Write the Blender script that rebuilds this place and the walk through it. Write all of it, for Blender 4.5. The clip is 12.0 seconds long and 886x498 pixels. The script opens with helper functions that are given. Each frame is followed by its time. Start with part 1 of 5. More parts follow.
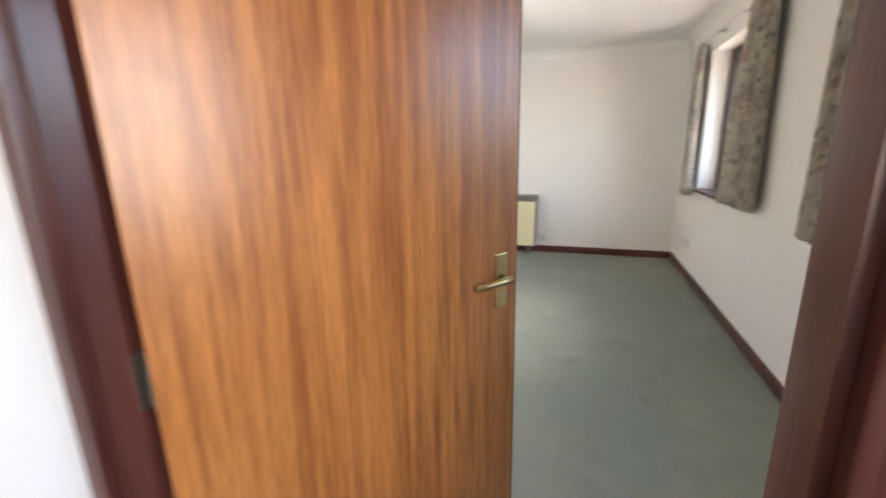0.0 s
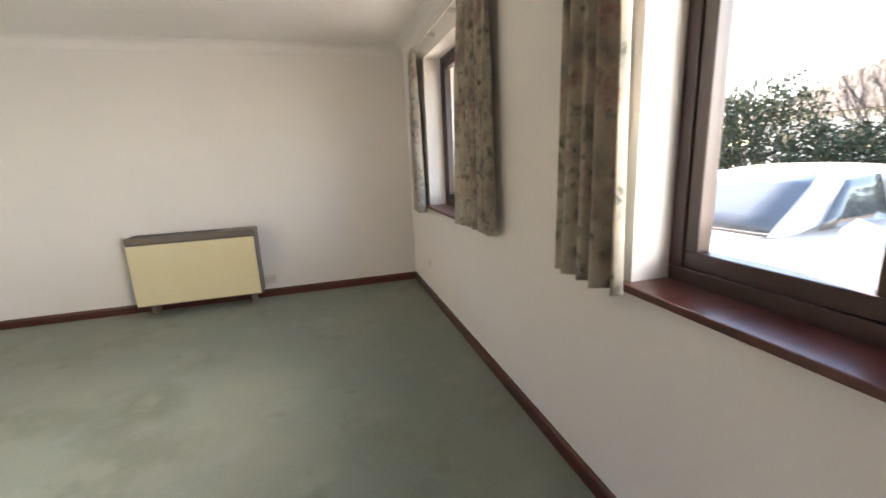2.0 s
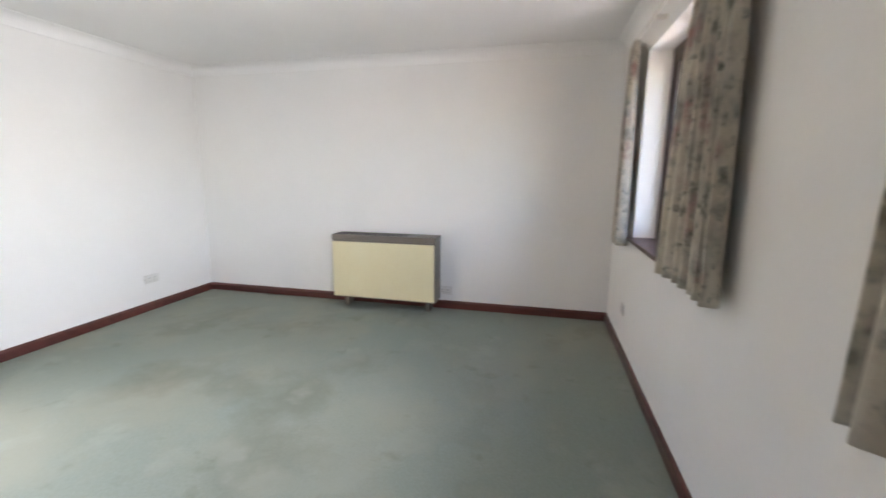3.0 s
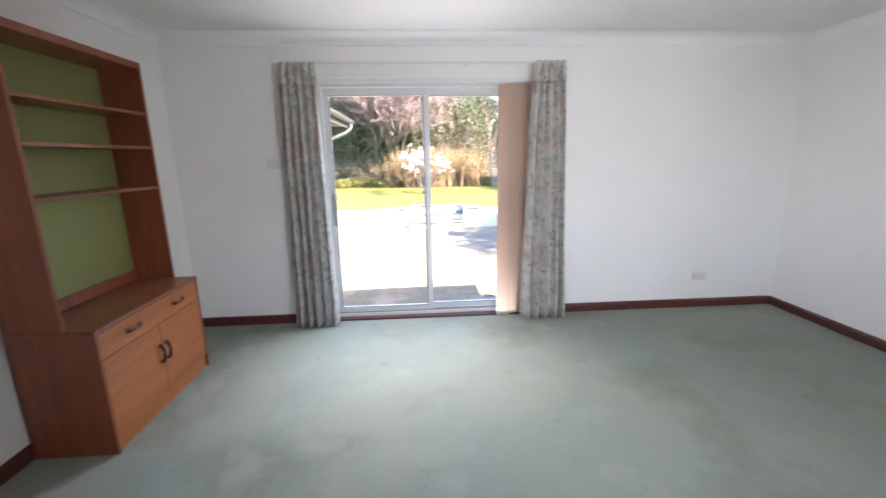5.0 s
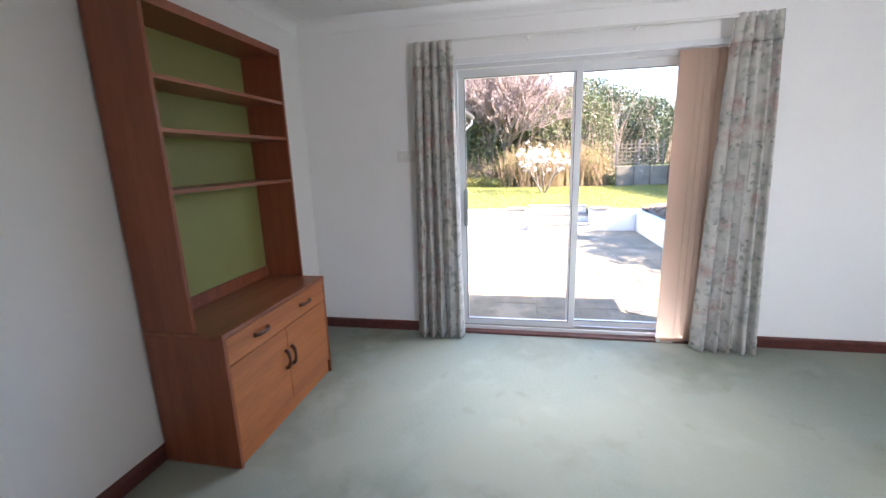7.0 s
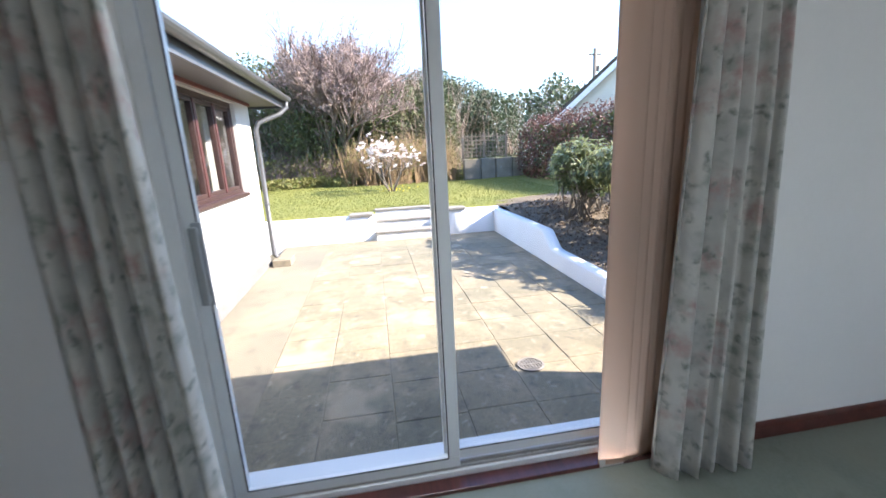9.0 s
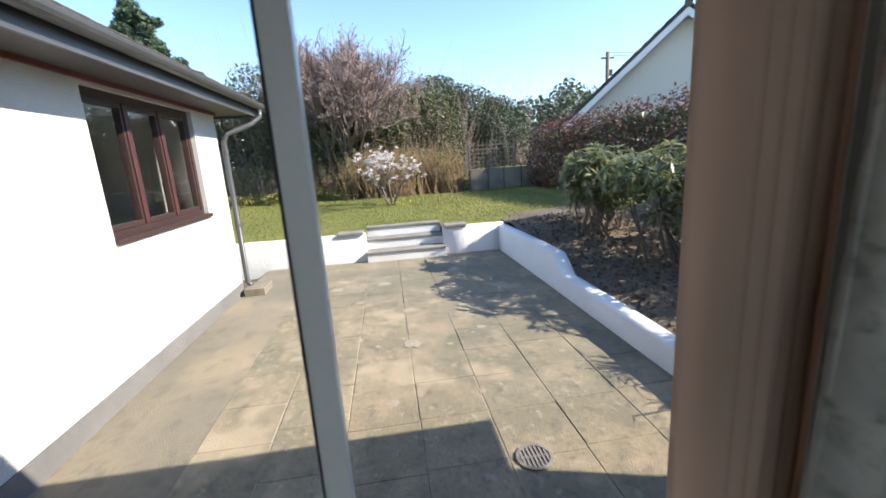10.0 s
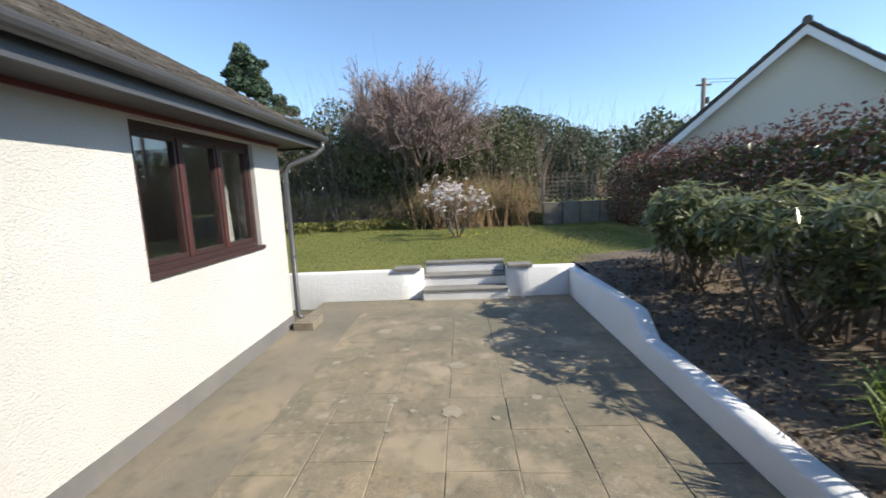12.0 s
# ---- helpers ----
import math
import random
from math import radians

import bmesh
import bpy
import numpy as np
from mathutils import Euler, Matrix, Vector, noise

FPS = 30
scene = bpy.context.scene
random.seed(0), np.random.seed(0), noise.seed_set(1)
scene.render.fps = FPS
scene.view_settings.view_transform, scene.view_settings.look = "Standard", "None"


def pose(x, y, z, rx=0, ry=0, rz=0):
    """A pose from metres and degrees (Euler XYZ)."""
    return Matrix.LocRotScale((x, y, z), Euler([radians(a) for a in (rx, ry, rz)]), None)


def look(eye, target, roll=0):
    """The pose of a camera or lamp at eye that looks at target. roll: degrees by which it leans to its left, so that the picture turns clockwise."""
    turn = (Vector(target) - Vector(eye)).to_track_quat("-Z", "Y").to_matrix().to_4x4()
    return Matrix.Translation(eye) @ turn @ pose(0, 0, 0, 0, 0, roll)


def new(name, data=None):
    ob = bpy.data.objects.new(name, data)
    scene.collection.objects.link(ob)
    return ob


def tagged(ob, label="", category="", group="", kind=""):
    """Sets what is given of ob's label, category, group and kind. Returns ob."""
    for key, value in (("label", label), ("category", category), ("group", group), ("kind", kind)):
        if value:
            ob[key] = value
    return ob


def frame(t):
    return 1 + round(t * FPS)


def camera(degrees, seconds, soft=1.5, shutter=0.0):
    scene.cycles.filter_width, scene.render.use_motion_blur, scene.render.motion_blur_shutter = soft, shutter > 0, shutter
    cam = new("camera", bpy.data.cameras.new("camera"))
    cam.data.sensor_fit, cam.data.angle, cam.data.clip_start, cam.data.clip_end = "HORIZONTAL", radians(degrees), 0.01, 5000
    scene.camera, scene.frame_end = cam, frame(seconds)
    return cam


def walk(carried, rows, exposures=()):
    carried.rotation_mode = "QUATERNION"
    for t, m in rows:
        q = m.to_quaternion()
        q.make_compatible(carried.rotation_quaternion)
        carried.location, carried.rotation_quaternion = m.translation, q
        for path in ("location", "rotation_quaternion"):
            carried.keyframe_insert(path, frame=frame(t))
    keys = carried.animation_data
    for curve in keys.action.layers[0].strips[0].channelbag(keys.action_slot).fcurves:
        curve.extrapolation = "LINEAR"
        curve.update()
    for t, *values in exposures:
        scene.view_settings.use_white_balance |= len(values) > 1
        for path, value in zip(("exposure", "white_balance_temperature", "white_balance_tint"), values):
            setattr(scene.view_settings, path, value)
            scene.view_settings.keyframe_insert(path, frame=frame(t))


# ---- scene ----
cam = camera(94.2, 12.0, shutter=0.3)
PATH = [
    (0, (-1.082, -5.478, 1.353), (-1.702, -3.635, 0.885), -1.2),
    (0.1, (-1.118, -5.422, 1.344), (-1.571, -3.532, 0.873), -0.6),
    (0.3, (-1.155, -5.337, 1.337), (-1.344, -3.399, 0.881), -1.1),
    (0.5, (-1.203, -5.25, 1.351), (-1.014, -3.307, 0.916), -2.7),
    (1, (-1.219, -5.046, 1.394), (-0.487, -3.241, 0.941), -3.6),
    (1.5, (-1.123, -4.782, 1.378), (-0.392, -2.976, 0.929), -2.7),
    (2, (-0.93, -4.475, 1.358), (-0.4, -2.596, 0.922), -2.6),
    (2.5, (-0.802, -4.186, 1.393), (-0.647, -2.228, 1.016), -1.8),
    (3, (-0.654, -3.964, 1.375), (-1.104, -2.049, 1.013), 0.4),
    (3.5, (-0.627, -3.788, 1.392), (-1.677, -2.141, 0.96), 0.4),
    (3.7, (-0.667, -3.735, 1.412), (-1.9, -2.223, 0.974), -0.2),
    (5.3, (-0.725, -3.456, 1.496), (-2.672, -3.602, 1.062), -1.4),
    (5.5, (-0.723, -3.47, 1.48), (-2.656, -3.753, 1.051), -1.9),
    (6, (-0.711, -3.453, 1.468), (-2.586, -3.985, 1.021), -2.9),
    (6.5, (-0.849, -3.579, 1.422), (-2.724, -4.108, 0.967), -2.6),
    (7, (-1.209, -3.743, 1.426), (-3.125, -4.124, 1.001), -1.8),
    (7.5, (-1.626, -3.778, 1.422), (-3.551, -4.029, 0.942), -2.0),
    (7.7, (-1.806, -3.818, 1.438), (-3.74, -3.968, 0.95), -2.1),
    (9.5, (-3.4, -3.419, 1.374), (-5.315, -3.078, 0.908), -3.0),
    (10, (-3.77, -3.218, 1.394), (-5.709, -2.974, 0.967), -3.8),
    (10.5, (-4.081, -3.042, 1.41), (-6.036, -3.092, 0.992), -2.8),
    (11, (-4.262, -2.977, 1.445), (-6.219, -3.18, 1.09), -3.2),
    (11.5, (-4.316, -2.987, 1.467), (-6.27, -3.295, 1.169), -3.1),
    (12, (-4.271, -2.984, 1.462), (-6.25, -3.083, 1.187), -2.6),
]
EXPOSURE = [(0.0, 4.45, 7900, 22), (0.5, 4.6, 6500, 18), (1.0, 3.95, 8200, 20), (2.0, 3.95, 8600, 22), (2.5, 3.9, 9100, 22), (3.0, 4.2, 7150, 22), (3.7, 4.0, 7000, 22), (5.3, 3.8, 6800, 23), (7.7, 3.65, 6700, 23), (9.3, 2.4, 6350, 14), (10.2, 1.55, 6500, 12), (12.0, 1.1, 6500, 11)]
walk(cam, [(t, look(eye, target, roll)) for t, eye, target, roll in PATH], EXPOSURE)

# ---- sky and sun ----
SUN_DIR = Vector((0.23, 0.797, 0.559)).normalized()
sky_world = bpy.data.worlds.new("sky")
scene.world = sky_world
sky_world.use_nodes = True
sky = sky_world.node_tree.nodes.new("ShaderNodeTexSky")
sky.sky_type = "NISHITA"
sky.sun_disc = False
sky.sun_elevation = math.asin(SUN_DIR.z)
sky.sun_rotation = math.atan2(SUN_DIR.x, SUN_DIR.y)
sky.air_density, sky.dust_density, sky.ozone_density = 1.0, 0.1, 3.5
back = sky_world.node_tree.nodes["Background"]
back.inputs["Strength"].default_value = 0.125
sky_world.node_tree.links.new(sky.outputs[0], back.inputs["Color"])
sun = new("sun", bpy.data.lights.new("sun", "SUN"))
sun.data.energy, sun.data.angle, sun.data.color = 3.9, radians(0.5), (1.0, 0.91, 0.78)
sun.matrix_world = look(SUN_DIR * 50, (0, 0, 0))


def window_sky(name, at, size, toward, watts, spread):
    """An area lamp in a window's opening, standing in for the sky's light that falls into the house."""
    lamp = new(name, bpy.data.lights.new(name, "AREA"))
    lamp.data.shape, lamp.data.size, lamp.data.size_y = "RECTANGLE", *size
    lamp.data.energy, lamp.data.spread, lamp.data.color = watts, radians(spread), (0.82, 0.93, 1.0)
    lamp.matrix_world = look(at, Vector(at) + Vector(toward))


window_sky("window_sky_front", (0.10, -1.44, 1.56), (1.0, 1.0), (-1, -0.45, -0.12), 1.5, 84)
window_sky("window_sky_door_end", (0.04, -4.03, 1.56), (0.95, 1.0), (-0.7, 0.75, -0.1), 1.3, 76)
window_sky("window_sky_hall", (0.10, -6.35, 1.56), (1.1, 1.0), (-1, 0, 0), 1.5, 150)
window_sky("window_sky_patio_high", (-4.32, -3.6, 2.05), (1.1, 0.10), (0.42, 0, -0.9), 1.5, 80)
window_sky("window_sky_patio_low", (-4.36, -3.36, 0.05), (1.6, 0.05), (0.25, 0, 1.0), 0.35, 64)


# ---- materials ----
def shader(name):
    m = bpy.data.materials.new(name)
    m.use_nodes = True
    return m, m.node_tree.nodes, m.node_tree.links, m.node_tree.nodes["Principled BSDF"]


def mixed(nodes, links, fac, a, b):
    mx = nodes.new("ShaderNodeMix")
    mx.data_type = "RGBA"
    for sock, v in ((mx.inputs[0], fac), (mx.inputs[6], a), (mx.inputs[7], b)):
        if isinstance(v, bpy.types.NodeSocket):
            links.new(v, sock)
        else:
            sock.default_value = (*v, 1) if isinstance(v, tuple) else v
    return mx.outputs[2]


def noise_fac(nodes, links, scale, lo=0.35, hi=0.65, detail=4, stretch=(1, 1, 1), rough=0.55, placed=False):
    """Noise mapped to 0..1; placed runs it through neighbouring pieces by their place in the world."""
    co = nodes.new("ShaderNodeNewGeometry" if placed else "ShaderNodeTexCoord")
    mp = nodes.new("ShaderNodeMapping")
    mp.inputs["Scale"].default_value = stretch
    links.new(co.outputs["Position" if placed else "Object"], mp.inputs["Vector"])
    n = nodes.new("ShaderNodeTexNoise")
    n.inputs["Scale"].default_value, n.inputs["Detail"].default_value, n.inputs["Roughness"].default_value = scale, detail, rough
    links.new(mp.outputs[0], n.inputs["Vector"])
    r = nodes.new("ShaderNodeMapRange")
    r.inputs["From Min"].default_value, r.inputs["From Max"].default_value = lo, hi
    links.new(n.outputs["Fac"], r.inputs["Value"])
    return r.outputs[0]


def bumped(nodes, links, bsdf, height, strength, distance):
    b = nodes.new("ShaderNodeBump")
    b.inputs["Strength"].default_value, b.inputs["Distance"].default_value = strength, distance
    links.new(height, b.inputs["Height"])
    links.new(b.outputs[0], bsdf.inputs["Normal"])


def surface(name, base, other, rough=0.6, scale=3.0, fine=60.0, fine_mix=0.3, fine_col=None, bump=0.2, bump_dist=0.002,
            stretch=(1, 1, 1), metal=0.0, vary=0.0, coat=0.0, bump_scale=None, lo=0.35, hi=0.65, stains=()):
    """Two scales of colour change and a fine relief; vary shifts each object by its own random value."""
    m, nodes, links, bsdf = shader(name)
    col = mixed(nodes, links, noise_fac(nodes, links, scale, lo, hi, stretch=stretch, placed=vary > 0), base, other)
    f2 = noise_fac(nodes, links, fine, 0.3, 0.7, detail=3, stretch=stretch, placed=vary > 0)
    mul = nodes.new("ShaderNodeMath")
    mul.operation = "MULTIPLY"
    mul.inputs[1].default_value = fine_mix
    links.new(f2, mul.inputs[0])
    col = mixed(nodes, links, mul.outputs[0], col, fine_col or tuple(c * 0.55 for c in base))
    for sc, a0, b0, amount, colour in stains:
        sp = noise_fac(nodes, links, sc, a0, b0, detail=5, placed=vary > 0)
        mu = nodes.new("ShaderNodeMath")
        mu.operation = "MULTIPLY"
        mu.use_clamp = True
        mu.inputs[1].default_value = amount
        links.new(sp, mu.inputs[0])
        col = mixed(nodes, links, mu.outputs[0], col, colour)
    if vary:
        info = nodes.new("ShaderNodeObjectInfo")
        hsv = nodes.new("ShaderNodeHueSaturation")
        r = nodes.new("ShaderNodeMapRange")
        r.inputs["To Min"].default_value, r.inputs["To Max"].default_value = 1 - vary, 1 + vary
        links.new(info.outputs["Random"], r.inputs["Value"])
        links.new(r.outputs[0], hsv.inputs["Value"])
        links.new(col, hsv.inputs["Color"])
        col = hsv.outputs[0]
    links.new(col, bsdf.inputs["Base Color"])
    bsdf.inputs["Roughness"].default_value, bsdf.inputs["Metallic"].default_value = rough, metal
    bsdf.inputs["Coat Weight"].default_value = coat
    if bump:
        h = f2 if bump_scale is None else noise_fac(nodes, links, bump_scale, 0.2, 0.8, detail=5)
        bumped(nodes, links, bsdf, h, bump, bump_dist)
    return m


def foliage(name, a, b, rough=0.5, through_light=0.25):
    """Leaves: each island its own tone, a little light passing through."""
    m, nodes, links, bsdf = shader(name)
    geo = nodes.new("ShaderNodeNewGeometry")
    col = mixed(nodes, links, geo.outputs["Random Per Island"], a, b)
    links.new(col, bsdf.inputs["Base Color"])
    bsdf.inputs["Roughness"].default_value = rough
    tr = nodes.new("ShaderNodeBsdfTranslucent")
    links.new(col, tr.inputs["Color"])
    ms = nodes.new("ShaderNodeMixShader")
    ms.inputs[0].default_value = through_light
    links.new(bsdf.outputs[0], ms.inputs[1])
    links.new(tr.outputs[0], ms.inputs[2])
    links.new(ms.outputs[0], nodes["Material Output"].inputs[0])
    return m


def wood(name, light, dark, axis="z", grain=26.0, rough=0.4, coat=0.1, vein=None):
    """Grain stretched along an axis, with broad bands and fine pores."""
    st = {"x": (0.05, 1, 1), "y": (1, 0.05, 1), "z": (1, 1, 0.05)}[axis]
    m, nodes, links, bsdf = shader(name)
    broad = noise_fac(nodes, links, grain * 0.22, 0.3, 0.7, detail=3, stretch=st)
    fine = noise_fac(nodes, links, grain, 0.38, 0.64, detail=6, stretch=st, rough=0.6)
    pore = noise_fac(nodes, links, grain * 6, 0.45, 0.75, detail=3, stretch=tuple(s if s == 1 else s * 1.6 for s in st))
    col = mixed(nodes, links, broad, light, tuple((l * 0.7 + d * 0.3) for l, d in zip(light, dark)))
    mul = nodes.new("ShaderNodeMath")
    mul.operation = "MULTIPLY"
    mul.inputs[1].default_value = 0.8
    links.new(fine, mul.inputs[0])
    col = mixed(nodes, links, mul.outputs[0], col, dark)
    mul2 = nodes.new("ShaderNodeMath")
    mul2.operation = "MULTIPLY"
    mul2.inputs[1].default_value = 0.45
    links.new(pore, mul2.inputs[0])
    col = mixed(nodes, links, mul2.outputs[0], col, vein or tuple(d * 0.6 for d in dark))
    links.new(col, bsdf.inputs["Base Color"])
    bsdf.inputs["Roughness"].default_value, bsdf.inputs["Coat Weight"].default_value = rough, coat
    bsdf.inputs["Coat Roughness"].default_value = 0.25
    bumped(nodes, links, bsdf, pore, 0.12, 0.001)
    return m


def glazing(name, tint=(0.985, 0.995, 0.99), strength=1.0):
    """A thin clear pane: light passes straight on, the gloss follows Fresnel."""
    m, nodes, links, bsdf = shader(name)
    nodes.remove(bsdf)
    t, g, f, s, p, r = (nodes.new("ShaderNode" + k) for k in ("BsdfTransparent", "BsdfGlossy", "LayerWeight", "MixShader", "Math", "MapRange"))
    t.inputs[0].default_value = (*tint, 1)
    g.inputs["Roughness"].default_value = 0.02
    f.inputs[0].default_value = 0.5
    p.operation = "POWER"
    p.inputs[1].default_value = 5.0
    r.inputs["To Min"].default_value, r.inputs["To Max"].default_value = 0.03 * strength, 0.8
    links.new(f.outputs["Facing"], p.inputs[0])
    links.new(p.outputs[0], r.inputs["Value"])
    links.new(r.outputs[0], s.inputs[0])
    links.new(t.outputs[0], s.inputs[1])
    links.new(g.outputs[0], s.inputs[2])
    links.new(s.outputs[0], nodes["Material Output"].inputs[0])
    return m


def floral(name, ground, sage, rose, dusk):
    """Printed cotton: pale ground, sage leaves, rose blooms and dusky shading."""
    m, nodes, links, bsdf = shader(name)
    co = nodes.new("ShaderNodeTexCoord")
    warp = nodes.new("ShaderNodeTexNoise")
    warp.inputs["Scale"].default_value, warp.inputs["Detail"].default_value = 14, 3
    links.new(co.outputs["Object"], warp.inputs["Vector"])
    add = nodes.new("ShaderNodeMixRGB")
    add.blend_type = "LINEAR_LIGHT"
    add.inputs[0].default_value = 0.05
    links.new(co.outputs["Object"], add.inputs[1])
    links.new(warp.outputs["Color"], add.inputs[2])

    def blobs(scale, lo, hi, detail_scale):
        v = nodes.new("ShaderNodeTexVoronoi")
        v.inputs["Scale"].default_value = scale
        links.new(add.outputs[0], v.inputs["Vector"])
        r = nodes.new("ShaderNodeMapRange")
        r.inputs["From Min"].default_value, r.inputs["From Max"].default_value = hi, lo
        links.new(v.outputs["Distance"], r.inputs["Value"])
        n = noise_fac(nodes, links, detail_scale, 0.35, 0.6, detail=4)
        mu = nodes.new("ShaderNodeMath")
        mu.operation = "MULTIPLY"
        links.new(r.outputs[0], mu.inputs[0])
        links.new(n, mu.inputs[1])
        return mu.outputs[0]

    col = mixed(nodes, links, blobs(6.5, 0.25, 0.7, 7), ground, dusk)
    col = mixed(nodes, links, blobs(11, 0.15, 0.5, 18), col, sage)
    col = mixed(nodes, links, blobs(5.5, 0.18, 0.42, 20), col, rose)
    col = mixed(nodes, links, blobs(17, 0.15, 0.42, 34), col, tuple(c * 0.75 for c in sage))
    links.new(col, bsdf.inputs["Base Color"])
    bsdf.inputs["Roughness"].default_value = 0.85
    bsdf.inputs["Sheen Weight"].default_value = 0.2
    weave = noise_fac(nodes, links, 400, 0.3, 0.7, detail=1)
    bumped(nodes, links, bsdf, weave, 0.2, 0.001)
    tr = nodes.new("ShaderNodeBsdfTranslucent")
    links.new(col, tr.inputs["Color"])
    ms = nodes.new("ShaderNodeMixShader")
    ms.inputs[0].default_value = 0.3
    links.new(bsdf.outputs[0], ms.inputs[1])
    links.new(tr.outputs[0], ms.inputs[2])
    links.new(ms.outputs[0], nodes["Material Output"].inputs[0])
    return m


CARPET = surface("green_carpet", (0.24, 0.285, 0.25), (0.27, 0.29, 0.245), 0.95, 0.7, 70, 0.35, (0.18, 0.20, 0.165), 0.3, 0.003, bump_scale=240,
                 stains=((0.85, 0.48, 0.60, 0.6, (0.30, 0.30, 0.24)), (1.3, 0.52, 0.64, 0.6, (0.17, 0.18, 0.14)), (2.6, 0.55, 0.68, 0.45, (0.33, 0.35, 0.30)), (5.0, 0.62, 0.72, 0.3, (0.14, 0.14, 0.105))))
HALL_CARPET = surface("hall_carpet", (0.27, 0.23, 0.19), (0.31, 0.265, 0.22), 0.95, 2, 90, 0.3, None, 0.6, 0.004, bump_scale=260)
WALL = surface("white_wall_paint", (0.84, 0.825, 0.80), (0.81, 0.795, 0.77), 0.75, 1.1, 35, 0.1, (0.72, 0.71, 0.69), 0.12, 0.0015, bump_scale=120)
CEILING = surface("ceiling_paint", (0.86, 0.85, 0.83), (0.83, 0.82, 0.80), 0.85, 0.9, 30, 0.1, (0.74, 0.73, 0.71), 0.25, 0.003, bump_scale=70)
MAHOGANY = wood("mahogany_stain", (0.135, 0.035, 0.026), (0.06, 0.016, 0.014), "x", 14, 0.3, 0.35)
MAHOGANY_UP = wood("mahogany_stain_upright", (0.135, 0.035, 0.026), (0.06, 0.016, 0.014), "z", 14, 0.28, 0.4)
SAPELE = wood("sapele_veneer", (0.64, 0.24, 0.066), (0.25, 0.066, 0.015), "z", 36, 0.36, 0.25)
LIPPING = wood("door_lipping", (0.30, 0.125, 0.06), (0.21, 0.08, 0.038), "z", 20, 0.45, 0.1)
TEAK = wood("teak_veneer", (0.31, 0.085, 0.035), (0.20, 0.05, 0.02), "z", 18, 0.4, 0.15)
TEAK_FRONT = wood("teak_front", (0.50, 0.165, 0.05), (0.35, 0.105, 0.033), "x", 18, 0.42, 0.12)
TEAK_SHELF = wood("teak_shelf", (0.32, 0.10, 0.042), (0.20, 0.058, 0.025), "x", 18, 0.4, 0.15)
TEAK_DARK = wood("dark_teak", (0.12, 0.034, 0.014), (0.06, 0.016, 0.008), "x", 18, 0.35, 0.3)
OLIVE = surface("olive_panel", (0.235, 0.245, 0.075), (0.255, 0.262, 0.085), 0.6, 2, 60, 0.1, None, 0.03)
CREAM = surface("cream_enamel", (0.74, 0.66, 0.42), (0.76, 0.69, 0.46), 0.35, 3, 40, 0.05, None, 0.0)
TAUPE = surface("taupe_enamel", (0.16, 0.135, 0.11), (0.18, 0.15, 0.125), 0.4, 5, 50, 0.1, None, 0.05)
UPVC = surface("white_upvc", (0.78, 0.79, 0.79), (0.74, 0.75, 0.75), 0.3, 4, 60, 0.06, None, 0.0)
PLASTIC = surface("white_plastic", (0.72, 0.70, 0.66), (0.70, 0.68, 0.64), 0.35, 8, 80, 0.05, None, 0.0)
PLASTIC_GREY = surface("grey_plastic", (0.30, 0.31, 0.31), (0.26, 0.27, 0.27), 0.35, 8, 80, 0.08, None, 0.0)
IRON = surface("worn_cast_iron", (0.22, 0.20, 0.18), (0.15, 0.135, 0.12), 0.7, 20, 90, 0.3, None, 0.2)
BRASS = surface("aged_brass", (0.55, 0.42, 0.20), (0.42, 0.31, 0.14), 0.32, 20, 120, 0.25, None, 0.05, metal=1.0)
STEEL = surface("dull_steel", (0.50, 0.48, 0.44), (0.42, 0.40, 0.37), 0.35, 20, 120, 0.2, None, 0.05, metal=1.0)
CURTAIN = floral("floral_cotton", (0.66, 0.635, 0.58), (0.35, 0.365, 0.315), (0.52, 0.36, 0.33), (0.50, 0.49, 0.46))
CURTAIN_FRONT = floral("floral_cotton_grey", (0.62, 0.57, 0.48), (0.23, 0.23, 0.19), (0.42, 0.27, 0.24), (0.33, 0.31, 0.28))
BLIND = foliage("peach_blind_fabric", (0.70, 0.53, 0.42), (0.68, 0.515, 0.41), 0.8, 0.5)
NET = foliage("white_net", (0.72, 0.72, 0.70), (0.72, 0.72, 0.70), 0.8, 0.3)
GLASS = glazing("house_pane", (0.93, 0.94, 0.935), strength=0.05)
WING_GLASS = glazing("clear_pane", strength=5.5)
BROWN_FRAME = surface("brown_window_stain", (0.042, 0.024, 0.022), (0.055, 0.028, 0.025), 0.4, 6, 80, 0.3, None, 0.1)
ROUGHCAST = surface("white_roughcast", (0.58, 0.568, 0.545), (0.53, 0.52, 0.495), 0.9, 0.8, 40, 0.2, (0.44, 0.43, 0.405), 1.0, 0.008, bump_scale=75)
RENDER_WALL = surface("white_masonry_paint", (0.74, 0.74, 0.74), (0.66, 0.66, 0.65), 0.8, 1.5, 25, 0.2, (0.58, 0.57, 0.54), 0.5, 0.008, bump_scale=22)
CREAM_RENDER = surface("cream_render", (0.62, 0.60, 0.53), (0.58, 0.56, 0.50), 0.9, 0.5, 20, 0.1, None, 0.2, 0.006)
PLINTH = surface("grey_plinth_paint", (0.14, 0.135, 0.135), (0.19, 0.18, 0.17), 0.85, 2, 30, 0.3, None, 0.3, 0.004)
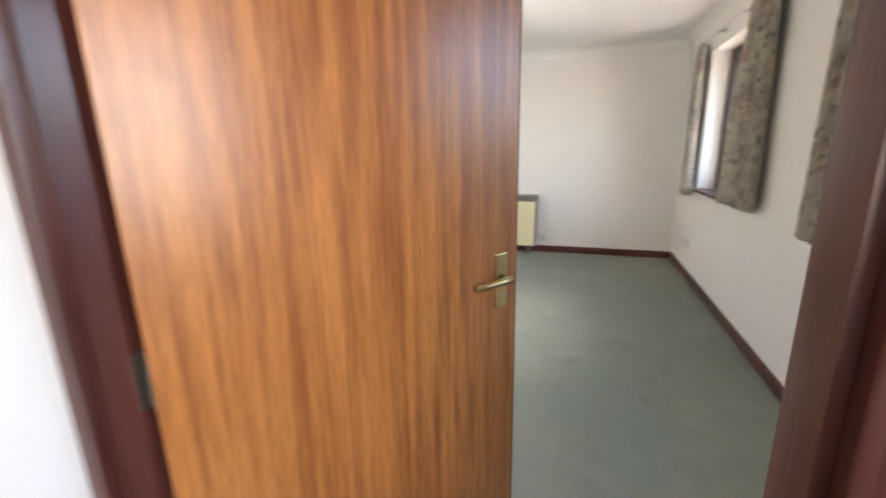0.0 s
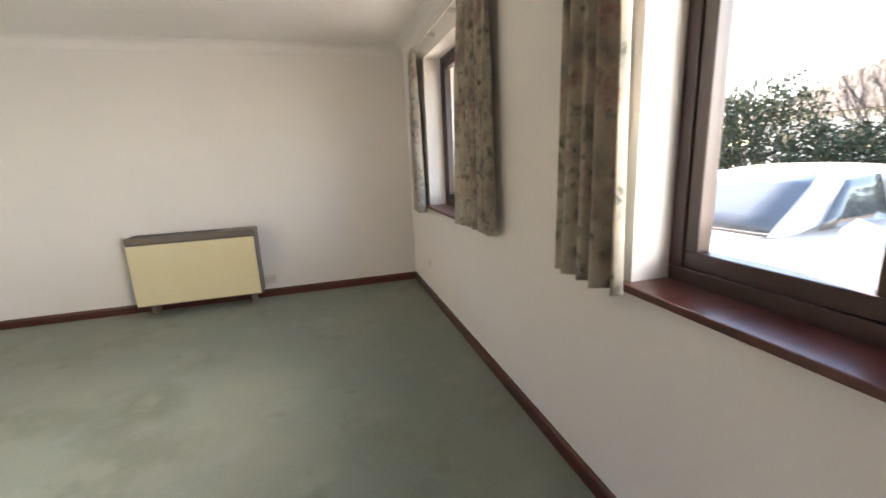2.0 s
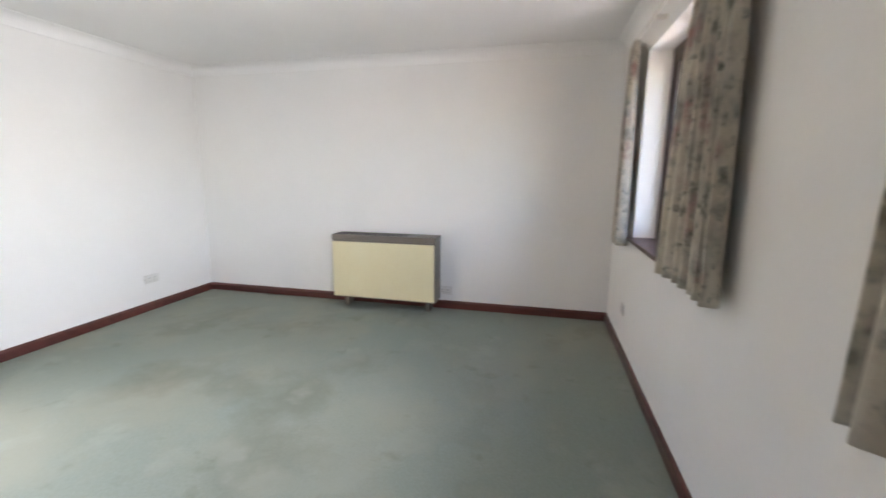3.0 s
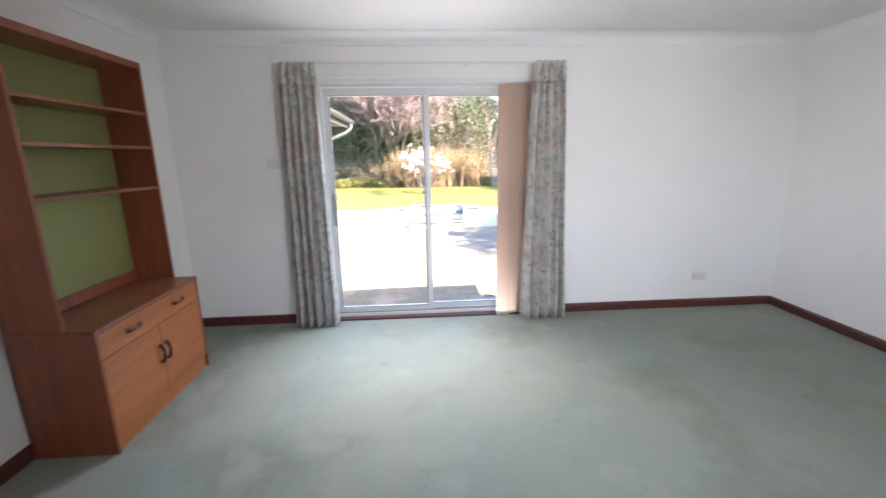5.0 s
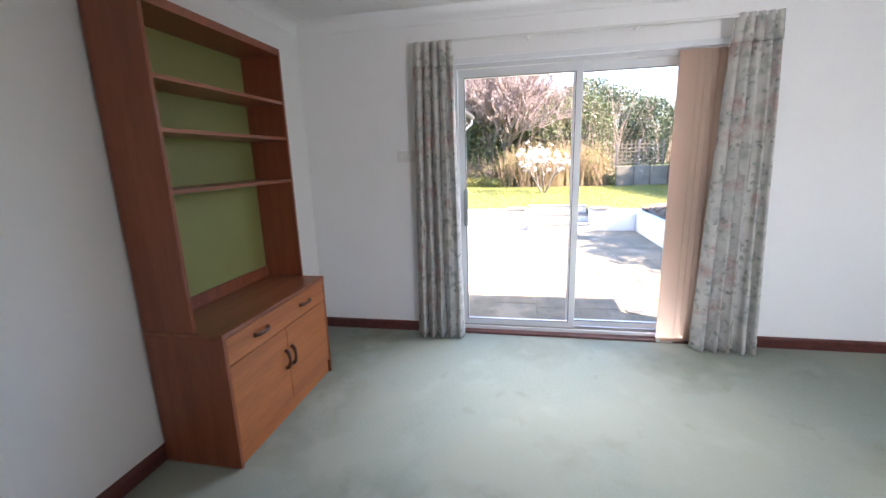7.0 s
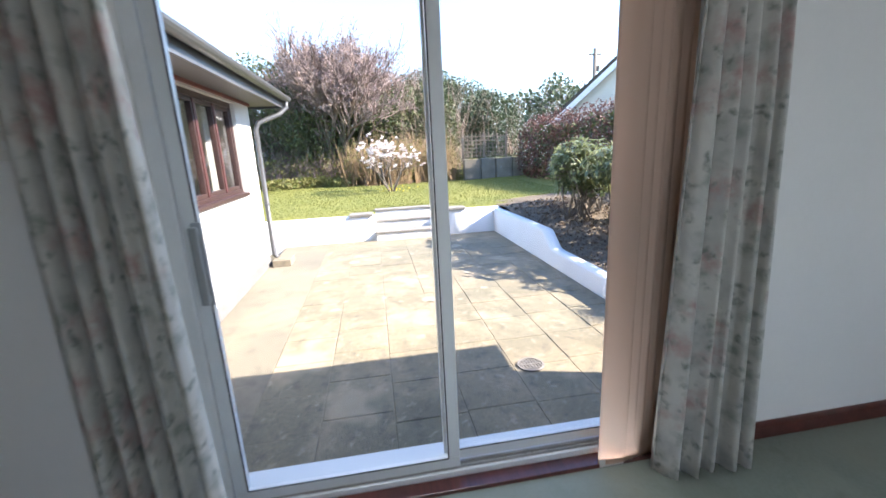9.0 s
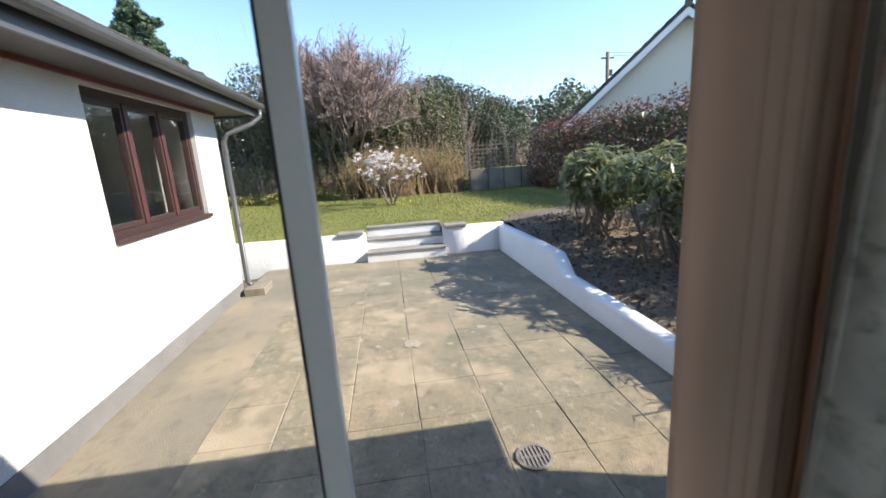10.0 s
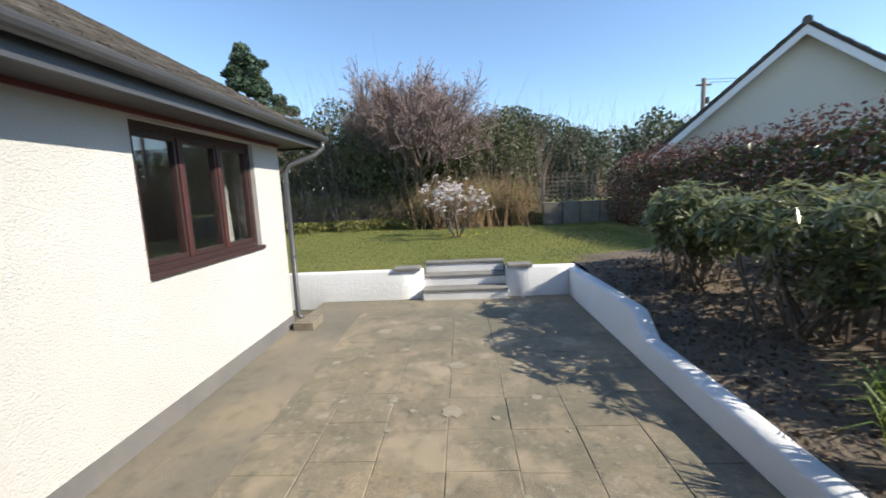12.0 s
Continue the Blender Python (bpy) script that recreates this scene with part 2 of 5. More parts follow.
CONCRETE = surface("weathered_concrete", (0.26, 0.215, 0.155), (0.185, 0.165, 0.125), 0.9, 0.8, 26, 0.4, (0.14, 0.125, 0.10), 0.5, 0.004, bump_scale=90,
                   stains=((2.4, 0.5, 0.68, 0.5, (0.145, 0.132, 0.095)), (1.2, 0.5, 0.62, 0.5, (0.33, 0.265, 0.175)), (9.0, 0.55, 0.65, 0.4, (0.105, 0.096, 0.075)), (45.0, 0.56, 0.64, 0.4, (0.09, 0.083, 0.065))))
SLAB = surface("paving_slab", (0.31, 0.245, 0.155), (0.215, 0.187, 0.125), 0.92, 0.5, 30, 0.45, (0.13, 0.12, 0.098), 0.6, 0.006, vary=0.04, bump_scale=95, lo=0.42, hi=0.58,
               stains=((1.9, 0.52, 0.64, 0.5, (0.38, 0.30, 0.205)), (2.7, 0.50, 0.62, 0.5, (0.145, 0.132, 0.09)), (10.0, 0.55, 0.65, 0.45, (0.10, 0.092, 0.075)), (14.0, 0.61, 0.65, 0.4, (0.38, 0.34, 0.27)), (55.0, 0.55, 0.63, 0.45, (0.085, 0.08, 0.065)), (38.0, 0.63, 0.68, 0.5, (0.40, 0.36, 0.29)), (1.1, 0.60, 0.66, 0.6, (0.40, 0.325, 0.225))))
LICHEN = surface("pale_lichen", (0.36, 0.32, 0.24), (0.28, 0.245, 0.18), 0.95, 20, 90, 0.4, None, 0.3)
CAPSTONE = surface("slate_cap", (0.20, 0.19, 0.17), (0.28, 0.26, 0.23), 0.9, 4, 30, 0.4, None, 0.5, 0.005)
TILE = surface("roof_tile", (0.105, 0.088, 0.075), (0.05, 0.044, 0.042), 0.92, 7.0, 30, 0.45, (0.15, 0.14, 0.11), 0.5, 0.006, vary=0.35)
GUTTER = surface("dark_slate_gutter", (0.062, 0.064, 0.070), (0.078, 0.078, 0.082), 0.35, 3, 40, 0.2, None, 0.03)
SOFFIT = surface("soffit_board", (0.075, 0.068, 0.068), (0.09, 0.08, 0.078), 0.6, 3, 40, 0.2, None, 0.1)
FASCIA = surface("red_brown_fascia", (0.19, 0.055, 0.045), (0.14, 0.045, 0.04), 0.5, 3, 40, 0.3, None, 0.1)
MULLION = surface("faded_red_stain", (0.085, 0.028, 0.026), (0.06, 0.024, 0.022), 0.5, 3, 40, 0.3, None, 0.1)
SOIL = surface("dark_soil", (0.15, 0.115, 0.08), (0.19, 0.145, 0.10), 0.95, 1.6, 18, 0.5, (0.075, 0.062, 0.05), 0.9, 0.03, bump_scale=14)
LAWN = surface("mossy_lawn", (0.21, 0.20, 0.045), (0.15, 0.165, 0.035), 0.95, 0.6, 9, 0.5, (0.11, 0.125, 0.025), 0.8, 0.02, bump_scale=45)
GROUND = surface("rough_ground", (0.12, 0.10, 0.07), (0.08, 0.09, 0.04), 0.95, 0.3, 5, 0.4, None, 0.5, 0.03)
GRAVEL = surface("drive_gravel", (0.36, 0.30, 0.24), (0.27, 0.23, 0.19), 0.95, 2, 60, 0.5, (0.16, 0.14, 0.12), 0.8, 0.01, bump_scale=120)
BARK = surface("grey_bark", (0.17, 0.14, 0.11), (0.11, 0.09, 0.07), 0.95, 8, 40, 0.4, None, 0.5, 0.006)
TWIG = foliage("winter_twigs", (0.22, 0.16, 0.13), (0.13, 0.095, 0.075), 0.8, 0.0)
TWIG_PINK = foliage("budding_twigs", (0.27, 0.20, 0.18), (0.15, 0.11, 0.095), 0.8, 0.0)
# darker copy of TWIG: backlit darkness against the sky put into the colour
TWIG_BACKLIT = foliage("backlit_twigs", (0.05, 0.042, 0.04), (0.03, 0.026, 0.025), 0.9, 0.0)
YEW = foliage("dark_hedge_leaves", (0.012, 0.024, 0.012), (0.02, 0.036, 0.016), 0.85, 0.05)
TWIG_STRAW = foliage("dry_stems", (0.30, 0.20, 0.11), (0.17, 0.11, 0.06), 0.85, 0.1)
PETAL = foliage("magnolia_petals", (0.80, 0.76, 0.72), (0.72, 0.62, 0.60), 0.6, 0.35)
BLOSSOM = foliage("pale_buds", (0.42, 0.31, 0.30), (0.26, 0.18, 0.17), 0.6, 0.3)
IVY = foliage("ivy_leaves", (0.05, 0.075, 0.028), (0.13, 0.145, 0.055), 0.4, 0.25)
SCRUB = foliage("scrub_leaves", (0.14, 0.17, 0.04), (0.22, 0.19, 0.06), 0.6, 0.3)
PINE = foliage("pine_needles", (0.04, 0.075, 0.045), (0.075, 0.115, 0.065), 0.6, 0.1)
EVERGREEN = foliage("evergreen_leaves", (0.045, 0.07, 0.035), (0.10, 0.125, 0.06), 0.45, 0.15)
BEECH = foliage("russet_beech_leaves", (0.21, 0.09, 0.07), (0.08, 0.05, 0.042), 0.6, 0.2)
RHODO = foliage("rhododendron_leaves", (0.13, 0.16, 0.065), (0.31, 0.32, 0.16), 0.2, 0.45)
BLADE = foliage("grass_blades", (0.20, 0.205, 0.04), (0.13, 0.15, 0.03), 0.7, 0.3)
LILY = foliage("strap_leaves", (0.13, 0.20, 0.035), (0.24, 0.29, 0.07), 0.45, 0.35)
DAFFODIL = foliage("yellow_petals", (0.75, 0.55, 0.03), (0.7, 0.6, 0.1), 0.6, 0.3)
LITTER = foliage("dry_leaf_litter", (0.24, 0.165, 0.11), (0.07, 0.05, 0.036), 0.9, 0.1)
STONE = surface("garden_stone", (0.25, 0.215, 0.17), (0.17, 0.15, 0.115), 0.95, 3, 20, 0.4, None, 0.6, 0.01, vary=0.25)
TRELLIS = surface("weathered_trellis", (0.20, 0.16, 0.125), (0.26, 0.21, 0.165), 0.9, 6, 40, 0.3, None, 0.2)
CAR_PAINT = surface("white_car_paint", (0.80, 0.82, 0.84), (0.78, 0.80, 0.82), 0.25, 2, 30, 0.03, None, 0.0, coat=0.8)
RUBBER = surface("black_rubber", (0.02, 0.02, 0.02), (0.03, 0.03, 0.03), 0.7, 10, 60, 0.2, None, 0.1)
ALLOY = surface("alloy_rim", (0.55, 0.56, 0.57), (0.48, 0.49, 0.5), 0.3, 10, 60, 0.1, None, 0.0, metal=1.0)
DARK_TRIM = surface("dark_trim", (0.03, 0.03, 0.032), (0.04, 0.04, 0.042), 0.5, 10, 60, 0.1, None, 0.0)
TAIL_LAMP = surface("red_lamp_lens", (0.35, 0.02, 0.02), (0.3, 0.02, 0.02), 0.2, 10, 60, 0.1, None, 0.0)
SLATE = surface("grey_slate_roof", (0.04, 0.041, 0.045), (0.055, 0.055, 0.06), 0.8, 1.5, 20, 0.3, None, 0.3)
POLE_WOOD = surface("pole_wood", (0.20, 0.17, 0.14), (0.15, 0.13, 0.11), 0.9, 4, 40, 0.3, None, 0.2)


# ---- building helpers ----
def box(bm, x0, x1, y0, y1, z0, z1, bevel=0.0):
    b = bm if not bevel else bmesh.new()
    vs = [b.verts.new((x, y, z)) for x in (x0, x1) for y in (y0, y1) for z in (z0, z1)]
    for f in ((0, 1, 3, 2), (4, 6, 7, 5), (0, 4, 5, 1), (2, 3, 7, 6), (0, 2, 6, 4), (1, 5, 7, 3)):
        b.faces.new([vs[i] for i in f])
    if bevel:
        bmesh.ops.bevel(b, geom=b.edges[:], offset=bevel, segments=2, affect="EDGES", profile=0.5)
        me = bpy.data.meshes.new("tmp")
        b.to_mesh(me)
        b.free()
        bm.from_mesh(me)
        bpy.data.meshes.remove(me)
    return bm


def boxes(*dims, bevel=0.0):
    bm = bmesh.new()
    for d in dims:
        box(bm, *d, bevel=bevel)
    return bm


def tube(bm, points, radius, sides=8, cap=True):
    """A round bar along points; radius is one number or one for each point."""
    pts = [Vector(p) for p in points]
    rad = radius if isinstance(radius, (list, tuple)) else [radius] * len(pts)
    rings, prev = [], None
    for i, p in enumerate(pts):
        d = (pts[min(i + 1, len(pts) - 1)] - pts[max(i - 1, 0)]).normalized()
        side = prev - d * prev.dot(d) if prev is not None else d.orthogonal()
        side.normalize()
        prev = side
        up = d.cross(side)
        rings.append([bm.verts.new(p + (side * math.cos(a) + up * math.sin(a)) * rad[i]) for a in [2 * math.pi * k / sides for k in range(sides)]])
    for a, b in zip(rings, rings[1:]):
        for k in range(sides):
            bm.faces.new((a[k], a[(k + 1) % sides], b[(k + 1) % sides], b[k]))
    if cap:
        bm.faces.new(rings[0][::-1])
        bm.faces.new(rings[-1])
    return bm


def lathe(bm, profile, centre=(0, 0, 0), axis="z", sides=24):
    """Turns (radius, height) pairs about an axis."""
    c, rings = Vector(centre), []
    for r, h in profile:
        ring = []
        for k in range(sides):
            a = 2 * math.pi * k / sides
            u, v = r * math.cos(a), r * math.sin(a)
            ring.append(bm.verts.new(c + Vector({"z": (u, v, h), "x": (h, u, v), "y": (u, h, v)}[axis])))
        rings.append(ring)
    for a, b in zip(rings, rings[1:]):
        for k in range(sides):
            bm.faces.new((a[k], a[(k + 1) % sides], b[(k + 1) % sides], b[k]))
    bm.faces.new(rings[0][::-1])
    bm.faces.new(rings[-1])
    return bm


def extrude_profile(bm, prof, place, ends=True):
    """prof: 2D loop; place(u, v, end) gives its 3D point at each end."""
    loops = [[bm.verts.new(place(u, v, e)) for u, v in prof] for e in (0, 1)]
    n = len(prof)
    for k in range(n):
        bm.faces.new((loops[0][k], loops[0][(k + 1) % n], loops[1][(k + 1) % n], loops[1][k]))
    if ends:
        bm.faces.new(loops[0][::-1])
        bm.faces.new(loops[1])
    return bm


def part(name, bm, material, parent=None, label="", smooth=False):
    bmesh.ops.recalc_face_normals(bm, faces=bm.faces[:])
    me = bpy.data.meshes.new(name)
    bm.to_mesh(me)
    bm.free()
    me.materials.append(material)
    if smooth:
        me.shade_smooth()
    ob = new(name, me)
    if parent:
        ob.parent = parent
    return tagged(ob, label)


def raw(name, verts, faces, material, parent=None, label=""):
    me = bpy.data.meshes.new(name)
    me.from_pydata(verts, [], faces)
    me.materials.append(material)
    ob = new(name, me)
    if parent:
        ob.parent = parent
    return tagged(ob, label)


def thing(name, at, label, category, group="", turn=0.0):
    ob = new(name)
    ob.empty_display_size = 0.1
    ob.matrix_world = pose(*at, 0, 0, turn)
    return tagged(ob, label, category, group)


def structure(name, bm, material, label="", category="", smooth=False):
    ob = part(name, bm, material, None, label, smooth)
    return tagged(ob, "", category, "", "structure")


# ---- rooms: walls, floor, ceiling ----
PATIO_X, CAB_Y, DOOR_Y, CEIL = -4.39, -5.48, -5.055, 2.47
structure("floor", boxes((PATIO_X, 0, CAB_Y, 0, -0.12, 0.012)), CARPET, "worn sage-green fitted carpet over the whole lounge", "floor")
structure("floor_hall", boxes((-3.6, 0.0, -7.4, CAB_Y, -0.12, -0.002)), HALL_CARPET, "brown fitted carpet in the hall", "floor")
structure("ceiling", boxes((-4.69, 0.3, -7.6, 0.3, CEIL, CEIL + 0.1)), CEILING, "white textured ceiling", "ceiling")
W1, W2, SILL, HEAD = (-4.65, -3.41), (-2.05, -0.83), 0.93, 2.18
structure("wall_front", boxes(
    (0, 0.3, -7.6, -7.0, -0.3, CEIL), (0, 0.3, -7.0, -5.7, -0.3, SILL), (0, 0.3, -7.0, -5.7, HEAD, CEIL), (0, 0.3, -5.7, W1[0], -0.3, CEIL), (0, 0.3, W1[0], W1[1], -0.3, SILL), (0, 0.3, W1[0], W1[1], HEAD, CEIL),
    (0, 0.3, W1[1], W2[0], -0.3, CEIL), (0, 0.3, W2[0], W2[1], -0.3, SILL), (0, 0.3, W2[0], W2[1], HEAD, CEIL),
    (0, 0.3, W2[1], 0.3, -0.3, CEIL)), WALL, "white painted wall with two windows", "wall")
structure("wall_heater", boxes((-4.69, 0, 0, 0.3, -0.3, CEIL)), WALL, "plain white painted wall", "wall")
PD0, PD1, PDH = -4.29, -2.43, 2.14
structure("wall_patio", boxes((-4.69, PATIO_X, -5.6, PD0, -0.3, CEIL), (-4.69, PATIO_X, PD0, PD1, PDH, CEIL), (-4.69, PATIO_X, PD0, PD1, -0.3, -0.12),
                              (-4.69, PATIO_X, PD1, 0.0, -0.3, CEIL)), WALL, "white painted wall with a sliding patio door", "wall")
structure("wall_cabinet", boxes((PATIO_X, -1.70, -5.60, CAB_Y, -0.3, CEIL)), WALL, "plain white painted wall", "wall")
HX, JX, NIB_X = -1.737, -0.885, -1.91
structure("wall_nib", boxes((NIB_X, HX - 0.03, CAB_Y, DOOR_Y, -0.12, CEIL), bevel=0.006), WALL, "short white wall end beside the doorway", "wall")
structure("wall_door", boxes((JX + 0.03, 0.0, -5.13, DOOR_Y, -0.12, CEIL), (HX - 0.03, JX + 0.03, -5.13, DOOR_Y, 2.06, CEIL)), WALL, "white wall round the doorway", "wall")
structure("wall_hall", boxes((-3.7, -3.6, -7.5, -5.6, -0.12, CEIL), (-3.6, -3.14, -7.5, -7.4, -0.12, CEIL), (-2.30, 0, -7.5, -7.4, -0.12, CEIL),
                             (-3.14, -2.30, -7.5, -7.4, 2.03, CEIL)), WALL, "white painted hall walls", "wall")


def skirting(bm, a, b, out):
    """A moulded skirting board from a to b along a wall; out points into the room."""
    a, b, o = Vector((*a, 0)), Vector((*b, 0)), Vector((*out, 0))
    prof = [(0, 0), (0.016, 0), (0.016, 0.070), (0.013, 0.082), (0.007, 0.091), (0, 0.094)]
    extrude_profile(bm, prof, lambda u, v, e: (b if e else a) + o * u + Vector((0, 0, v)))


for n, (a, b, o) in enumerate([((0, 0), (PATIO_X, 0), (0, -1)), ((0, DOOR_Y), (0, -0.016), (-1, 0)), ((PATIO_X, CAB_Y), (PATIO_X, PD0 - 0.03), (1, 0)),
                               ((PATIO_X, PD1 + 0.03), (PATIO_X, -0.016), (1, 0)), ((PATIO_X + 0.016, CAB_Y), (NIB_X - 0.016, CAB_Y), (0, 1)), ((NIB_X, CAB_Y), (NIB_X, DOOR_Y + 0.016), (-1, 0)),
                               ((NIB_X, DOOR_Y), (HX - 0.09, DOOR_Y), (0, 1)), ((JX + 0.09, DOOR_Y), (-0.016, DOOR_Y), (0, 1)),
                               ((HX - 0.03, -5.14), (HX - 0.03, -5.60), (1, 0)), ((0, -7.4), (0, -5.13), (-1, 0)), ((-2.2, -7.4), (-0.016, -7.4), (0, 1))]):
    bm = bmesh.new()
    skirting(bm, a, b, o)
    structure("baseboard", bm, MAHOGANY, "dark mahogany-stained skirting board", "skirting board")


def cove(bm, a, b, out):
    a, b, o = Vector((*a, CEIL)), Vector((*b, CEIL)), Vector((*out, 0))
    r = 0.08
    prof = [(0, 0), (r + 0.012, 0), (r + 0.012, -0.003)] + [(r + 0.005 - r * math.sin(t), -0.008 - (r - r * math.cos(t))) for t in [i * math.pi / 14 for i in range(1, 8)]] + [(0, -r - 0.012)]
    extrude_profile(bm, prof, lambda u, v, e: (b if e else a) + o * u + Vector((0, 0, v)))


for a, b, o in [((0, 0), (PATIO_X, 0), (0, -1)), ((0, DOOR_Y), (0, 0), (-1, 0)), ((PATIO_X, CAB_Y), (PATIO_X, 0), (1, 0)),
                ((PATIO_X, CAB_Y), (NIB_X, CAB_Y), (0, 1)), ((NIB_X, CAB_Y), (NIB_X, DOOR_Y), (-1, 0)), ((NIB_X, DOOR_Y), (0, DOOR_Y), (0, 1))]:
    bm = bmesh.new()
    cove(bm, a, b, o)
    structure("trim", bm, CEILING, "white plaster coving under the ceiling", "coving")

# doorway lining and architraves
frame_ob = structure("door_frame", boxes((HX - 0.03, HX, -5.15, DOOR_Y + 0.02, 0, 2.05), (JX, JX + 0.03, -5.15, DOOR_Y + 0.02, 0, 2.05),
                     (HX - 0.03, JX + 0.03, -5.15, DOOR_Y + 0.02, 2.03, 2.06), bevel=0.003), MAHOGANY_UP, "glossy mahogany-stained door lining", "door frame")
for y, s in ((DOOR_Y, 1), (-5.13, -1)):
    for x0, x1 in ((HX - 0.085, HX - 0.012), (JX + 0.012, JX + 0.085)):
        part("architrave", boxes((x0, x1, min(y, y + 0.022 * s), max(y, y + 0.022 * s), 0, 2.12), bevel=0.006), MAHOGANY_UP, frame_ob)
    part("architrave", boxes((HX - 0.085, JX + 0.085, min(y, y + 0.022 * s), max(y, y + 0.022 * s), 2.122, 2.19), bevel=0.006), MAHOGANY, frame_ob)
part("door_stop", boxes((HX + 0.001, HX + 0.014, -5.13, -5.085, 0, 2.03)), MAHOGANY_UP, frame_ob)
part("door_stop", boxes((JX - 0.014, JX - 0.001, -5.13, -5.085, 0, 2.03)), MAHOGANY_UP, frame_ob)

# open lounge door, hinged on the nib
DW = 0.838
door = thing("door_1", (HX + 0.01, DOOR_Y - 0.005, 0.0), "half-open flush door in orange sapele veneer, brass lever handles", "door", turn=55.5)
tagged(door, kind="structure")
leaf = part("door_leaf", boxes((0, DW - 0.008, -0.0175, 0.0175, 0.012, 2.025), bevel=0.0015), SAPELE, door)
part("edge_lipping", boxes((DW - 0.007, DW, -0.0168, 0.0168, 0.012, 2.025), bevel=0.001), LIPPING, door, "pale bare wood door edge")
part("latch_plate", boxes((DW + 0.0005, DW + 0.002, -0.012, 0.012, 0.95, 1.09), bevel=0.0005), STEEL, door, "dull steel latch plate")
part("latch_bolt", boxes((DW + 0.0022, DW + 0.011, -0.007, 0.007, 1.02, 1.04), bevel=0.002), BRASS, door)
for s in (1, -1):
    pl = part("back_plate", boxes((DW - 0.085, DW - 0.043, min(s * 0.018, s * 0.023), max(s * 0.018, s * 0.023), 0.935, 1.085), bevel=0.002), BRASS, door, "aged brass back plate")
    bm = bmesh.new()
    tube(bm, [(DW - 0.064, s * 0.023, 1.02), (DW - 0.064, s * 0.042, 1.02), (DW - 0.066, s * 0.052, 1.02)], [0.010, 0.009, 0.010], 12)
    tube(bm, [(DW - 0.060, s * 0.052, 1.02), (DW - 0.09, s * 0.054, 1.02), (DW - 0.15, s * 0.052, 1.018), (DW - 0.172, s * 0.048, 1.018)], [0.010, 0.0095, 0.008, 0.0085], 12)
    part("lever_handle", bm, BRASS, pl, "curved brass lever handle", smooth=True)
    bm = bmesh.new()
    lathe(bm, [(0.006, s * 0.0232), (0.005, s * 0.0245)], (DW - 0.064, 0, 0.97), "y", 12)
    part("keyhole_cover", bm, STEEL, pl)
for z in (0.2, 1.0, 1.8):
    bm = bmesh.new()
    tube(bm, [(-0.006, 0.019, z - 0.04), (-0.006, 0.019, z + 0.04)], 0.006, 10)
    hinge = part("hinge", bm, STEEL, door, "dull steel butt hinge")
    part("hinge_plate", boxes((-0.0025, -0.0005, -0.017, 0.0165, z - 0.05, z + 0.05), bevel=0.0004), STEEL, hinge)
    part("hinge_plate", boxes((HX + 0.0005, HX + 0.0025, DOOR_Y - 0.028, DOOR_Y + 0.01, z - 0.05, z + 0.05), bevel=0.0004), STEEL, frame_ob)

hall_door = thing("door_2", (-2.30, -7.4, 0), "closed dark mahogany-stained hall door", "door")
tagged(hall_door, kind="structure")
part("door_leaf", boxes((-0.80, -0.04, -0.04, 0.0, 0.01, 1.99), bevel=0.002), MAHOGANY_UP, hall_door)
part("door_lining", boxes((-0.84, -0.80, -0.06, 0.02, 0, 2.03), (-0.04, 0.0, -0.06, 0.02, 0, 2.03), (-0.84, 0.0, -0.06, 0.02, 1.99, 2.03)), MAHOGANY_UP, hall_door)


# ---- windows on the drive side ----
def front_window(name, y0, y1, split):
    """A stained timber casement pair in its reveal, with inner sill board."""
    w = thing(name, (0.18, (y0 + y1) / 2, SILL), "dark brown stained timber casement window with a red-brown sill", "window")
    tagged(w, kind="structure")
    a, b, s = y0 - (y0 + y1) / 2, y1 - (y0 + y1) / 2, split - (y0 + y1) / 2
    h = HEAD - SILL
    fr = part("window_frame", boxes((-0.035, 0.04, a, b, 0.0, 0.05), (-0.035, 0.04, a, b, h - 0.05, h), (-0.035, 0.04, a, a + 0.05, 0.05, h - 0.05),
                                    (-0.035, 0.04, b - 0.05, b, 0.05, h - 0.05), (-0.035, 0.04, s - 0.035, s + 0.035, 0.05, h - 0.05), bevel=0.004), BROWN_FRAME, w)
    for u0, u1 in ((a + 0.052, s - 0.037), (s + 0.037, b - 0.052)):
        sash = part("sash", boxes((-0.028, 0.028, u0, u1, 0.052, 0.105), (-0.028, 0.028, u0, u1, h - 0.1, h - 0.052), (-0.028, 0.028, u0, u0 + 0.045, 0.105, h - 0.1),
                                  (-0.028, 0.028, u1 - 0.045, u1, 0.105, h - 0.1), bevel=0.004), BROWN_FRAME, w)
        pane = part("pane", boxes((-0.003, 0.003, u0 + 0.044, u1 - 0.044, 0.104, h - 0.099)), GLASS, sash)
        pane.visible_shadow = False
    part("window_sill", boxes((-0.215, -0.036, a - 0.03, b + 0.03, -0.022, 0.004), bevel=0.004), MAHOGANY, w, "red-brown varnished sill board")
    part("outer_sill", boxes((0.041, 0.16, a, b, -0.03, 0.01), bevel=0.004), BROWN_FRAME, w)
    bm = boxes((-0.046, -0.0285, s + 0.045, s + 0.065, 0.42, 0.50), bevel=0.003)
    tube(bm, [(-0.045, s + 0.055, 0.46), (-0.07, s + 0.055, 0.46), (-0.072, s + 0.058, 0.36)], 0.007, 8)
    part("casement_handle", bm, STEEL, w)
    return w


